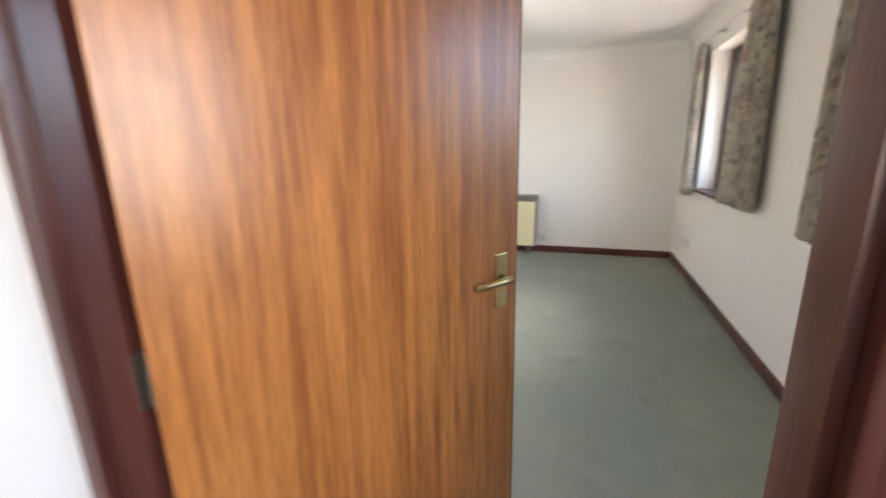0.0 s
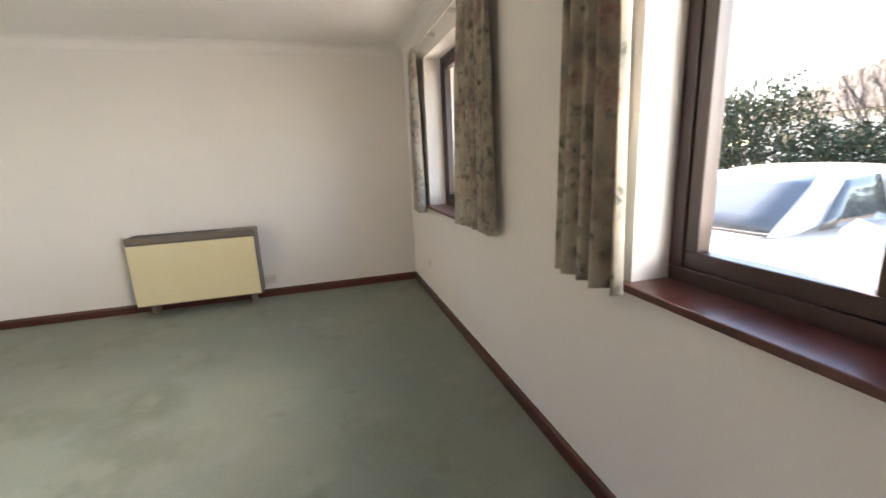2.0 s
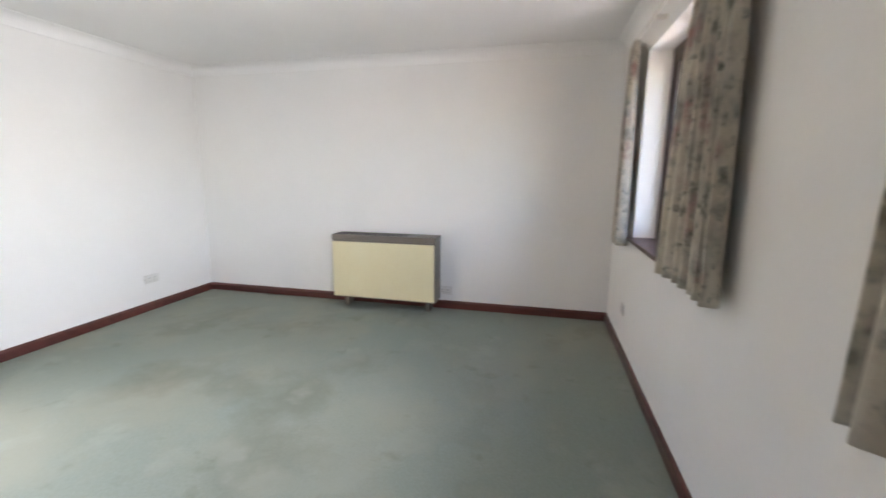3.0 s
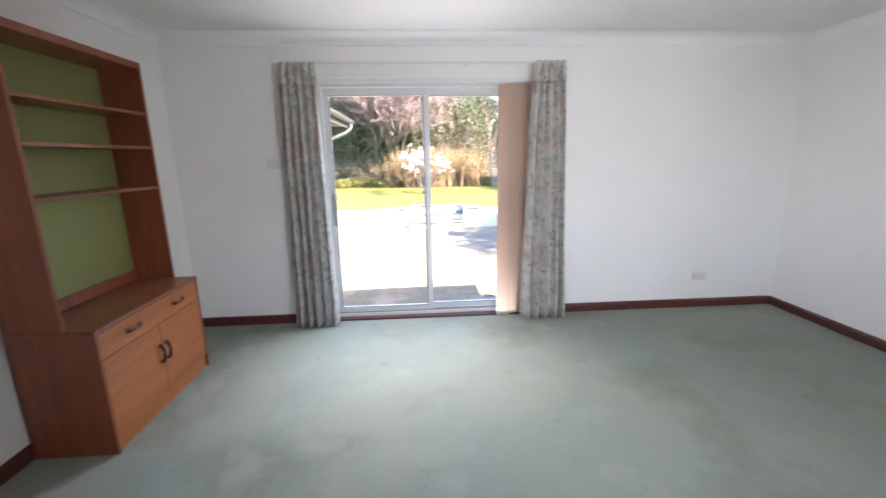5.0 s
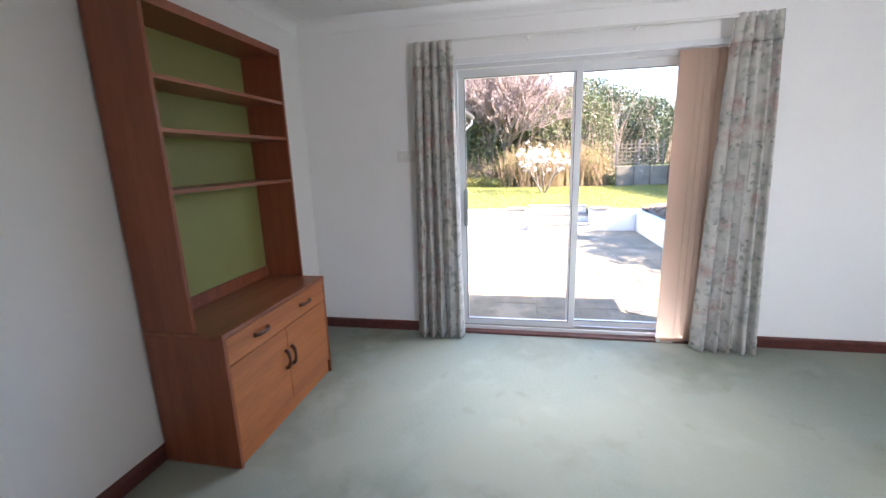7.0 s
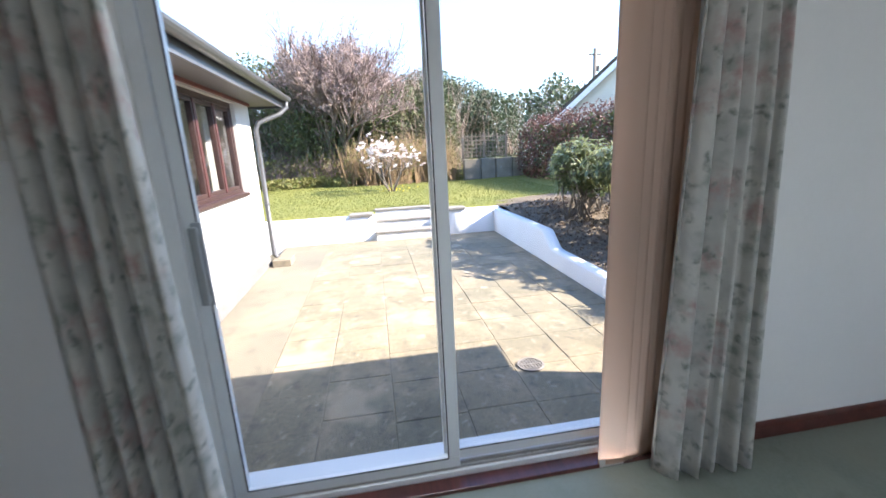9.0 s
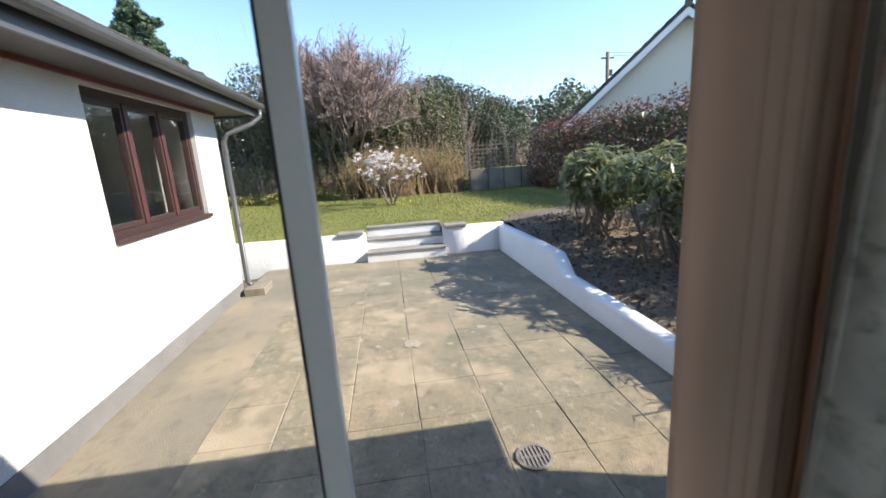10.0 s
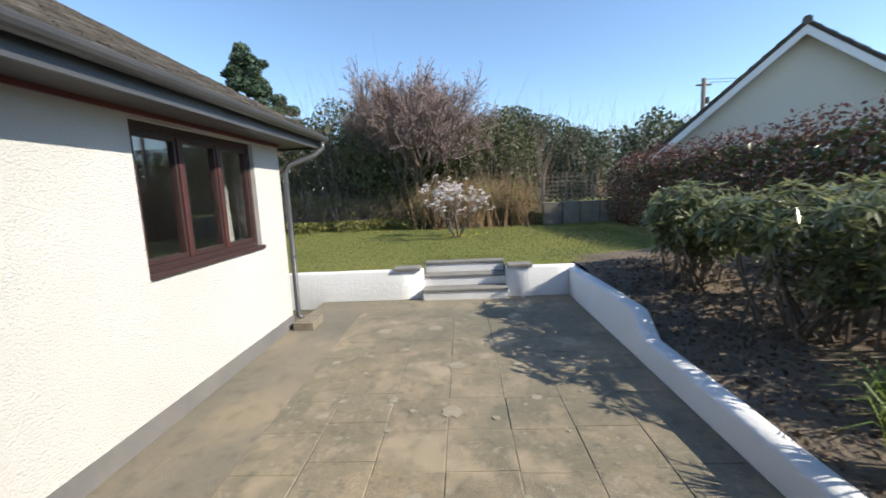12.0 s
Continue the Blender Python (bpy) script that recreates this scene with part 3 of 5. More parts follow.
front_window("window_1", W1[0], W1[1], -4.02)
front_window("window_2", W2[0], W2[1], -1.44)
front_window("window_4", -7.0, -5.7, -6.35)
hook = thing("suction_hook", (0.172, -4.45, 1.64), "small clear grey suction hook stuck on the pane", "hook")
bm = bmesh.new()
lathe(bm, [(0.052, 0.0), (0.048, -0.008), (0.022, -0.018), (0.014, -0.035)], (0, 0, 0), "x", 20)
part("cup", bm, PLASTIC_GREY, hook, smooth=True)


# ---- curtains ----
def curtain(name, base, axis, w_top, w_bot, length, folds, seed, material, label, lean=0.0, group="", depth=0.03):
    """A pinch-pleated curtain hanging from its top; axis is the wall's direction."""
    rng = random.Random(seed)
    c = thing(name, base, label, "curtain", group)
    nx, nz = folds * 12, 40
    ph = [rng.uniform(-0.5, 0.5) for _ in range(folds + 2)]
    am = [rng.uniform(0.45, 1.5) for _ in range(folds + 2)]
    ax, out = Vector((*axis, 0)), Vector((-axis[1], axis[0], 0))

    def at(i, j):
        u, v = i / nx, j / nz
        k = u * folds
        kk = min(int(k), folds)
        f = k - kk
        amp = am[kk] * (1 - f) + am[kk + 1] * f
        pz = ph[kk] * (1 - f) + ph[kk + 1] * f
        low = min(1.0, v * 3.0)
        wave = math.sin(2 * math.pi * k + pz * low * 1.6) + 0.28 * low * math.sin(4 * math.pi * k + 2.1 * pz)
        pinch = 0.55 + 0.45 * low
        w = w_top + (w_bot - w_top) * v ** 0.8
        x = (u - 0.5) * w + lean * v * v + 0.006 * low * math.sin(7 * k + 3 * v)
        return ax * x + out * (depth * amp * pinch * wave * (0.75 + 0.45 * v)) + Vector((0, 0, -length * v + (0.008 * math.sin(2 * math.pi * k + 1) * v)))

    def sheet(j0, j1, off):
        vs = [at(i, j) + out * off for j in range(j0, j1 + 1) for i in range(nx + 1)]
        fs = [(j * (nx + 1) + i, j * (nx + 1) + i + 1, (j + 1) * (nx + 1) + i + 1, (j + 1) * (nx + 1) + i) for j in range(j1 - j0) for i in range(nx)]
        return vs, fs

    for nm, j0, j1 in (("heading", 0, 3), ("panel", 3, nz)):
        vs, fs = sheet(j0, j1, 0)
        ob = raw(nm, vs, fs, material, c)
        ob.data.shade_smooth()
        so = ob.modifiers.new("thick", "SOLIDIFY")
        so.thickness = 0.005 if nm == "panel" else 0.009
    return c


FG, PG = "curtains of the drive windows", "curtains of the patio door"
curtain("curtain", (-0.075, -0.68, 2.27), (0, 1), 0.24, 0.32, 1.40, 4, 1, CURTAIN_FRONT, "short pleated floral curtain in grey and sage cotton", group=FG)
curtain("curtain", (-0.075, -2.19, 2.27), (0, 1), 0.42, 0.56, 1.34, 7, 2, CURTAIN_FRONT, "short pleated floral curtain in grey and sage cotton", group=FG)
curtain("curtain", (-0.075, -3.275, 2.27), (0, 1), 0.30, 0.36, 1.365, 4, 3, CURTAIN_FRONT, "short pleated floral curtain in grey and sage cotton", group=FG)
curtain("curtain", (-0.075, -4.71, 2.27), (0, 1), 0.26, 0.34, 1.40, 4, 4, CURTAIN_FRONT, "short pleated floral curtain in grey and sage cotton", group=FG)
curtain("curtain", (-4.28, -4.39, 2.235), (0, 1), 0.28, 0.38, 2.21, 5, 5, CURTAIN, "full-length pleated floral curtain in pale sage and rose cotton", group=PG)
curtain("curtain", (-4.28, -2.345, 2.245), (0, 1), 0.26, 0.42, 2.23, 5, 6, CURTAIN, "full-length pleated floral curtain in pale sage and rose cotton", lean=0.02, group=PG)


def curtain_rail(at, length, stand):
    r = thing("curtain_rail", at, "slim white plastic curtain rail on the wall", "curtain rail")
    bm = bmesh.new()
    box(bm, -0.006, 0.006, -length / 2, length / 2, -0.009, 0.009, bevel=0.002)
    part("rail", bm, PLASTIC, r)
    for i in range(4):
        y = -length / 2 + 0.1 + i * (length - 0.2) / 3
        x = stand
        part("bracket", boxes((min(0.007, x) if x < 0 else 0.007, max(-0.007, x) if x < 0 else x, y - 0.01, y + 0.01, -0.008, 0.012)) if x > 0 else
             boxes((x, -0.007, y - 0.01, y + 0.01, -0.008, 0.012)), PLASTIC, r)
    return r


curtain_rail((-0.075, -1.47, 2.262), 1.85, 0.075)
curtain_rail((-0.075, -4.0, 2.262), 1.8, 0.075)
curtain_rail((-4.28, -3.37, 2.232), 2.3, -0.11)

# ---- sliding patio door ----
pd = thing("door_3", (-4.49, (PD0 + PD1) / 2, 0.0), "closed white two-pane sliding patio door", "patio door")
tagged(pd, kind="structure")
ya, yb = PD0 - (PD0 + PD1) / 2, PD1 - (PD0 + PD1) / 2
ym = -3.365 - (PD0 + PD1) / 2
part("outer_frame", boxes((-0.05, 0.045, ya, yb, 2.075, PDH), (-0.05, 0.045, ya, yb, 0.0, 0.055), (-0.05, 0.045, ya, ya + 0.05, 0.055, 2.075),
                          (-0.05, 0.045, yb - 0.05, yb, 0.055, 2.075), bevel=0.004), UPVC, pd)
part("track", boxes((0.0, 0.012, ya + 0.05, yb - 0.05, 0.055, 0.068), (0.026, 0.032, ya + 0.05, yb - 0.05, 0.055, 0.066)), STEEL, pd)


def pd_leaf(x, u0, u1, name):
    lf = part(name, boxes((x - 0.016, x + 0.016, u0, u1, 0.069, 0.119), (x - 0.016, x + 0.016, u0, u1, 2.005, 2.07), (x - 0.016, x + 0.016, u0, u0 + 0.052, 0.119, 2.005),
                          (x - 0.016, x + 0.016, u1 - 0.052, u1, 0.119, 2.005), bevel=0.003), UPVC, pd)
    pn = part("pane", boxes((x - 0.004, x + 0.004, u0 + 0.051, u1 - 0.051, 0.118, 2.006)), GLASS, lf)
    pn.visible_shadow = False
    part("gasket", boxes((x + 0.0165, x + 0.0185, u0 + 0.05, u1 - 0.05, 0.114, 0.119), (x + 0.0165, x + 0.0185, u0 + 0.05, u1 - 0.05, 2.005, 2.01),
                         (x + 0.0165, x + 0.0185, u0 + 0.047, u0 + 0.052, 0.119, 2.005), (x + 0.0165, x + 0.0185, u1 - 0.052, u1 - 0.047, 0.119, 2.005)), DARK_TRIM, lf)
    return lf


slide = pd_leaf(0.022, ya + 0.055, ym + 0.03, "sliding_panel")
pd_leaf(-0.022, ym - 0.03, yb - 0.052, "fixed_panel")
bm = boxes((0.039, 0.05, ya + 0.086, ya + 0.118, 0.90, 1.19), bevel=0.004)
box(bm, 0.05, 0.075, ya + 0.092, ya + 0.112, 0.915, 0.94, bevel=0.004)
box(bm, 0.05, 0.075, ya + 0.092, ya + 0.112, 1.15, 1.175, bevel=0.004)
box(bm, 0.068, 0.082, ya + 0.088, ya + 0.116, 0.91, 1.18, bevel=0.005)
part("pull_handle", bm, PLASTIC_GREY, slide, "grey plastic pull handle")
part("inner_sill", boxes((0.047, 0.118, ya, yb, 0.0, 0.03), bevel=0.003), MAHOGANY, pd, "red-brown timber threshold")
part("outer_sill", boxes((-0.20, -0.051, ya, yb, -0.05, 0.012), bevel=0.004), UPVC, pd)

# vertical blind, drawn back to the heater side
vb = thing("vertical_blind", (-4.385, -2.43, 2.10), "peach fabric vertical blind drawn back into a stack", "blind")
part("headrail", boxes((-0.022, 0.022, ya + (PD0 + PD1) / 2 + 2.43, -0.004, -0.004, 0.036), bevel=0.004), UPVC, vb)
for i in range(6):
    y = -0.253 + i * 0.042
    a = radians(3 + 1.2 * math.sin(i * 1.7))
    hw, x0 = 0.0625, 0.012 - 0.005 * i
    dx, dy = math.sin(a) * hw, math.cos(a) * hw
    bm = bmesh.new()
    n = 8
    lo, hi = ([bm.verts.new((x0 + dx * (2 * k / n - 1) + 0.005 * math.sin(math.pi * k / n), y + dy * (2 * k / n - 1), z)) for k in range(n + 1)] for z in (-2.075, -0.02))
    for k in range(n):
        bm.faces.new((lo[k], lo[k + 1], hi[k + 1], hi[k]))
    sl = part("slat", bm, BLIND, vb, smooth=True)
    so = sl.modifiers.new("thick", "SOLIDIFY")
    so.thickness = 0.0012
    part("slat_weight", boxes((x0 - 0.002, x0 + 0.002, y - dy * 0.9, y + dy * 0.9, -2.085, -2.05)), PLASTIC, sl)
bm = bmesh.new()
tube(bm, [(0.03, -0.02, -0.01), (0.031, -0.016, -0.7), (0.03, -0.02, -1.3)], 0.002, 6)
part("pull_cord", bm, PLASTIC, vb)
part("cord_clip", boxes((-0.045, -0.03, 0.0, 0.018, -0.42, -0.32), bevel=0.002), DARK_TRIM, vb)


# ---- wall fittings ----
def wall_plate(name, at, turn, label, category, gangs=2, switches=False):
    p = thing(name, at, label, category, turn=turn)
    w = 0.146 if gangs == 2 else 0.086
    pl = part("plate", boxes((-w / 2, w / 2, -0.010, 0, -0.043, 0.043), bevel=0.003), PLASTIC, p)
    for g in range(gangs):
        cx = (g - (gangs - 1) / 2) * 0.062
        if not switches:
            part("pin_holes", boxes((cx - 0.004, cx + 0.004, -0.0112, -0.0102, 0.004, 0.014), (cx - 0.014, cx - 0.007, -0.0112, -0.0102, -0.020, -0.015),
                                    (cx + 0.007, cx + 0.014, -0.0112, -0.0102, -0.020, -0.015)), DARK_TRIM, pl)
        part("rocker", boxes((cx - 0.007, cx + 0.007, -0.0145, -0.0102, 0.018 if not switches else -0.012, 0.034 if not switches else 0.012), bevel=0.001), UPVC, pl)
    return p


wall_plate("wall_socket", (PATIO_X, -0.757, 0.325), 90, "white double socket low on the wall", "socket")
wall_plate("wall_socket", (-1.56, 0.0, 0.20), 0, "white double socket beside the storage heater", "socket")
wall_plate("wall_socket", (0.0, -0.70, 0.36), -90, "small white aerial socket below the window", "socket", 1)
wall_plate("light_switch", (PATIO_X, -4.645, 1.456), 90, "white double light switch", "light switch", 2, True)

# ---- storage heater ----
heat = thing("storage_heater", (-2.14, 0.0, 0.0), "cream enamel night-storage heater with a taupe top grille", "heater")
hw = 0.537
part("casing", boxes((-hw, hw, -0.236, -0.02, 0.12, 0.715), bevel=0.008), TAUPE, heat, "taupe side casing")
part("front_panel", boxes((-hw + 0.006, hw - 0.010, -0.252, -0.2365, 0.135, 0.70), bevel=0.005), CREAM, heat, "cream enamel front panel")
part("top_cover", boxes((-hw, hw, -0.245, -0.015, 0.717, 0.768), bevel=0.006), TAUPE, heat)
for i in range(26):
    x = -hw + 0.05 + i * 0.028
    part("grille_slot", boxes((x, x + 0.016, -0.22, -0.06, 0.7685, 0.7705)), DARK_TRIM, heat)
part("control_flap", boxes((hw - 0.2, hw - 0.04, -0.2, -0.07, 0.7685, 0.774), bevel=0.002), TAUPE, heat)
for x in (-hw + 0.08, hw - 0.12):
    part("foot", boxes((x, x + 0.04, -0.16, -0.03, 0.0, 0.122), bevel=0.003), TAUPE, heat)
bm = bmesh.new()
tube(bm, [(hw, -0.05, 0.2), (hw + 0.02, -0.03, 0.17), (hw + 0.04, -0.012, 0.19)], 0.005, 8)
part("power_cable", bm, PLASTIC, heat)

# ---- teak wall unit ----
unit = thing("wall_unit", (-3.162, CAB_Y + 0.02, 0.0), "teak wall unit with open shelves, olive back panel, empty", "cabinet")
uw, base_d, top_d = 0.478, 0.415, 0.272
for x in (-uw, uw - 0.018):
    part("base_side", boxes((x, x + 0.018, 0, base_d + 0.001, 0.0, 0.672), bevel=0.0015), TEAK, unit)
part("base_back", boxes((-uw + 0.0185, uw - 0.0185, 0.0, 0.01, 0.1, 0.672)), TEAK, unit)
part("base_bottom", boxes((-uw + 0.0185, uw - 0.0185, 0.0105, base_d - 0.032, 0.1, 0.118)), TEAK, unit)
part("worktop", boxes((-uw - 0.002, uw + 0.002, 0, base_d + 0.004, 0.673, 0.695), bevel=0.003), TEAK_SHELF, unit)
part("plinth", boxes((-uw + 0.0185, uw - 0.0185, base_d - 0.034, base_d - 0.014, 0.0, 0.098), bevel=0.002), TEAK_FRONT, unit)
dr = part("drawer", boxes((-uw + 0.020, uw - 0.020, base_d - 0.018, base_d, 0.535, 0.668), bevel=0.002), TEAK_FRONT, unit, "long teak drawer front")
# added dark sheet behind the fronts: shade in the gaps given as colour
part("gap_shade_sheet", boxes((-uw + 0.02, uw - 0.02, base_d - 0.03, base_d - 0.019, 0.1, 0.66)), TEAK_DARK, unit)


def pull(cx, cz, along_x, parent):
    bm = bmesh.new()
    pts = []
    for k in range(11):
        t = k / 10 * 2 - 1
        off = t * 0.055
        pts.append(((cx + off) if along_x else cx, base_d + 0.004 + 0.022 * (1 - t * t) ** 0.5 if abs(t) < 1 else base_d + 0.002, cz if along_x else cz + off))
    tube(bm, pts, [0.008 + 0.004 * abs(k / 5 - 1) for k in range(11)], 8)
    part("pull_handle", bm, TEAK_DARK, parent, "dark carved wooden pull", smooth=True)


pull(0.215, 0.605, True, dr)
pull(-0.215, 0.605, True, dr)
for s in (1, -1):
    d = part("cupboard_door", boxes((0.002 if s > 0 else -uw + 0.020, uw - 0.020 if s > 0 else -0.002, base_d - 0.018, base_d, 0.104, 0.529), bevel=0.002), TEAK_FRONT, unit)
    pull(0.03 * s, 0.355, False, d)
for x in (-uw, uw - 0.018):
    part("side_panel", boxes((x, x + 0.018, 0, top_d, 0.697, 2.10), bevel=0.002), TEAK, unit)
part("top_panel", boxes((-uw + 0.0185, uw - 0.0185, 0, top_d - 0.002, 2.06, 2.10), bevel=0.002), TEAK, unit)
part("back_rail", boxes((-uw + 0.0185, uw - 0.0185, 0, 0.03, 0.697, 0.765), bevel=0.002), TEAK, unit)
part("back_panel", boxes((-uw + 0.018, uw - 0.018, 0.012, 0.018, 0.765, 2.06)), OLIVE, unit, "olive-green back panel")
for z in (1.325, 1.58, 1.79):
    part("shelf", boxes((-uw + 0.018, uw - 0.018, 0.019, top_d - 0.004, z - 0.009, z + 0.009), bevel=0.001), TEAK_SHELF, unit)

# ---- garden: ground, patio, walls ----
structure("ground", boxes((-400, 400, -400, 400, -0.6, -0.32)), GROUND, "rough ground reaching the horizon", "ground")
structure("drive", boxes((0.3, 30, -30, 30, -0.32, -0.30)), GRAVEL, "pale gravel drive", "drive")
structure("patio_base", boxes((-10.6, -4.69, -5.25, -1.2, -0.32, -0.2045)), CONCRETE, "concrete bed under the paving", "paving")
PZ = -0.2


def field(x0, x1, y0, y1, step, height):
    nx, ny = int((x1 - x0) / step), int((y1 - y0) / step)
    vs = [(x0 + (x1 - x0) * i / nx, y0 + (y1 - y0) * j / ny) for j in range(ny + 1) for i in range(nx + 1)]
    vs = [(x, y, height(x, y)) for x, y in vs]
    return vs, [(j * (nx + 1) + i, j * (nx + 1) + i + 1, (j + 1) * (nx + 1) + i + 1, (j + 1) * (nx + 1) + i) for j in range(ny) for i in range(nx)]


def smooth_step(a, b, v):
    t = min(1, max(0, (v - a) / (b - a)))
    return t * t * (3 - 2 * t)


def lawn_z(x, y):
    return 0.285 - 0.07 * smooth_step(-10.92, -10.76, x) + 0.03 * noise.noise(Vector((x * 0.35, y * 0.35, 0))) + 0.25 * smooth_step(-17, -24, x) + 0.1 * smooth_step(-1, 6, y)


def bed_z(x, y):
    top = 0.02 - 0.06 * smooth_step(-6, -4.7, x) + 0.29 * smooth_step(-7.9, -10.6, x)
    return top - 0.03 + 0.07 * max(0, y + 1.1) + 0.03 * noise.noise(Vector((x * 1.3, y * 1.3, 0))) + 0.015 * noise.noise(Vector((x * 5, y * 5, 2)))


vs, fs = [], []
for x0, x1, y0, y1, st in ((-40, -11.4, -34, 30, 0.4), (-11.4, -10.745, -34, -3.62, 0.08), (-11.4, -10.745, -2.34, 30, 0.08), (-11.4, -11.2, -3.62, -2.34, 0.1)):
    v2, f2 = field(x0, x1, y0, y1, st, lawn_z)
    fs += [tuple(k + len(vs) for k in f) for f in f2]
    vs += v2
tagged(raw("lawn", vs, fs, LAWN, None, "mossy yellow-green lawn behind a low white wall"), category="lawn", kind="structure").data.shade_smooth()
vs, fs = field(-11.3, -4.73, -1.24, 14, 0.12, bed_z)
tagged(raw("flower_bed", vs, fs, SOIL, None, "dark bare soil bed beside the patio"), category="flower bed", kind="structure").data.shade_smooth()

structure("concrete_strip", boxes((-10.6, -4.69, -5.25, -4.485, -0.2045, PZ - 0.002)), CONCRETE, "weathered concrete strip along the house wing", "paving")


def capped_wall(bm, pts, thick, out):
    """A rendered wall along a polyline of (x, y, top), rounded on top, thick to one side."""
    prof_n = 6
    rings = []
    for x, y, top in pts:
        ring = []
        for u, v in [(0, -0.12)] + [(thick * (0.5 - 0.5 * math.cos(math.pi * k / prof_n)), top - 0.03 + 0.03 * math.sin(math.pi * k / prof_n)) for k in range(prof_n + 1)] + [(thick, -0.32)]:
            z = v if v > -0.1 else -0.32
            ring.append(bm.verts.new((x + out[0] * u, y + out[1] * u, z)))
        rings.append(ring)
    for a, b in zip(rings, rings[1:]):
        for k in range(len(a) - 1):
            bm.faces.new((a[k], a[k + 1], b[k + 1], b[k]))
    bm.faces.new(rings[0])
    bm.faces.new(rings[-1][::-1])
    return bm


def wobble(pts, step=0.35, amp=0.008, seed=0):
    out = []
    for (a, b) in zip(pts, pts[1:]):
        a, b = Vector(a), Vector(b)
        n = max(1, int((b - a).length / step))
        out += [a.lerp(b, k / n) for k in range(n)]
    out.append(Vector(pts[-1]))
    return [(p.x, p.y, p.z + amp * noise.noise(p * 3 + Vector((seed, 0, 0)))) for p in out]


structure("retaining_wall_side", capped_wall(bmesh.new(), wobble([(-10.66, -1.37, 0.24), (-8.32, -1.35, 0.24), (-8.02, -1.35, 0.03), (-4.69, -1.34, 0.0)]), 0.17, (0, 1)), RENDER_WALL,
          "low white painted retaining wall stepping down along the bed", "garden wall", True)
structure("retaining_wall_lawn", capped_wall(bmesh.new(), wobble([(-10.6, -9.5, 0.27), (-10.6, -3.63, 0.27)], seed=4), 0.18, (-1, 0)), RENDER_WALL,
          "low white painted retaining wall below the lawn", "garden wall", True)
structure("retaining_wall_lawn", capped_wall(bmesh.new(), wobble([(-10.6, -2.33, 0.27), (-10.6, -1.2, 0.26)], seed=9), 0.18, (-1, 0)), RENDER_WALL,
          "short white painted retaining wall beside the steps", "garden wall", True)

steps = thing("garden_steps", (-10.6, -2.98, PZ), "three white-faced concrete steps up to the lawn", "steps")
for i in range(3):
    z1 = 0.17 * (i + 1)
    part("step", boxes((-0.75, 0.12 - 0.27 * i, -0.648, 0.648, 0.0 if i == 0 else 0.17 * i + 0.001, z1 - 0.04)), RENDER_WALL, steps, "white painted riser")
    part("tread", boxes((-0.27 * (i + 1) + 0.1 if i < 2 else -0.62, 0.14 - 0.27 * i, -0.655, 0.655, z1 - 0.032, z1), bevel=0.006), CAPSTONE, steps, "grey stone tread")
for y, w in ((-3.88, 0.42), (-2.12, 0.38)):
    cp = thing("coping_stone", (-10.69, y, 0.255), "flat grey slate coping stone on the garden wall", "coping stone", "coping stones by the steps")
    bm = boxes((-0.14, 0.12, -w / 2, w / 2, 0.0, 0.05), bevel=0.01)
    part("stone", bm, CAPSTONE, cp)

drain = thing("drain_cover", (-5.615, -2.566, PZ - 0.002), "round cast drain grating set in the paving", "drain")
bm = bmesh.new()
lathe(bm, [(0.10, 0.0), (0.10, 0.012), (0.082, 0.014), (0.08, 0.004)], sides=28)
part("rim", bm, IRON, drain, smooth=False)
for k in range(-3, 4):
    y = k * 0.022
    hl = math.sqrt(max(0.0, 0.079 ** 2 - y * y))
    part("bar", boxes((-hl, hl, y - 0.006, y + 0.006, 0.006, 0.012)), IRON, drain)
part("cross_bar", boxes((-0.006, 0.006, -0.078, 0.078, 0.004, 0.0115)), IRON, drain)
part("sump", boxes((-0.07, 0.07, -0.07, 0.07, 0.0005, 0.002)), DARK_TRIM, drain)

# ---- house wing ----
WY, WX0, WX1 = -5.25, -9.42, -4.69
WW0, WW1, WZ0, WZ1 = -8.79, -7.09, 0.95, 2.07
structure("wall_wing", boxes((WX0, WW0, WY - 0.25, WY, -0.3, 2.12), (WW1, WX1 + 0.0, WY - 0.25, WY, -0.3, 2.12), (WW0, WW1, WY - 0.25, WY, -0.3, WZ0), (WW0, WW1, WY - 0.25, WY, WZ1, 2.12),
                             (WX0, WX0 + 0.25, -10.5, WY - 0.25, -0.3, 2.12), (WX0 + 0.25, WX1, -10.5, -10.25, -0.3, 2.12), (WX1 - 0.02, WX1 + 0.08, -10.5, -5.61, -0.3, 2.12)),
          ROUGHCAST, "white roughcast house wing", "house wall")
structure("wall_gable_outside", boxes((-4.70, -4.69, -5.25, PD0, -0.3, 2.15), (-4.70, -4.69, PD1, 0.3, -0.3, 2.15), (-4.70, -4.69, PD0, PD1, PDH, 2.15)), ROUGHCAST, "white roughcast outer wall", "house wall")
structure("plinth", boxes((WX0 - 0.01, WX1, WY, WY + 0.012, -0.23, -0.05), (WX0 - 0.012, WX0, -10.5, WY + 0.012, -0.23, -0.05)), PLINTH, "grey painted plinth at the foot of the wall", "plinth")
structure("floor_wing", boxes((WX0 + 0.25, WX1 - 0.02, -10.25, WY - 0.25, -0.12, 0.0)), HALL_CARPET, "carpet in the wing room", "floor")
structure("ceiling_wing", boxes((WX0, WX1, -10.5, WY, 2.12, 2.15)), CEILING, "ceiling in the wing room", "ceiling")

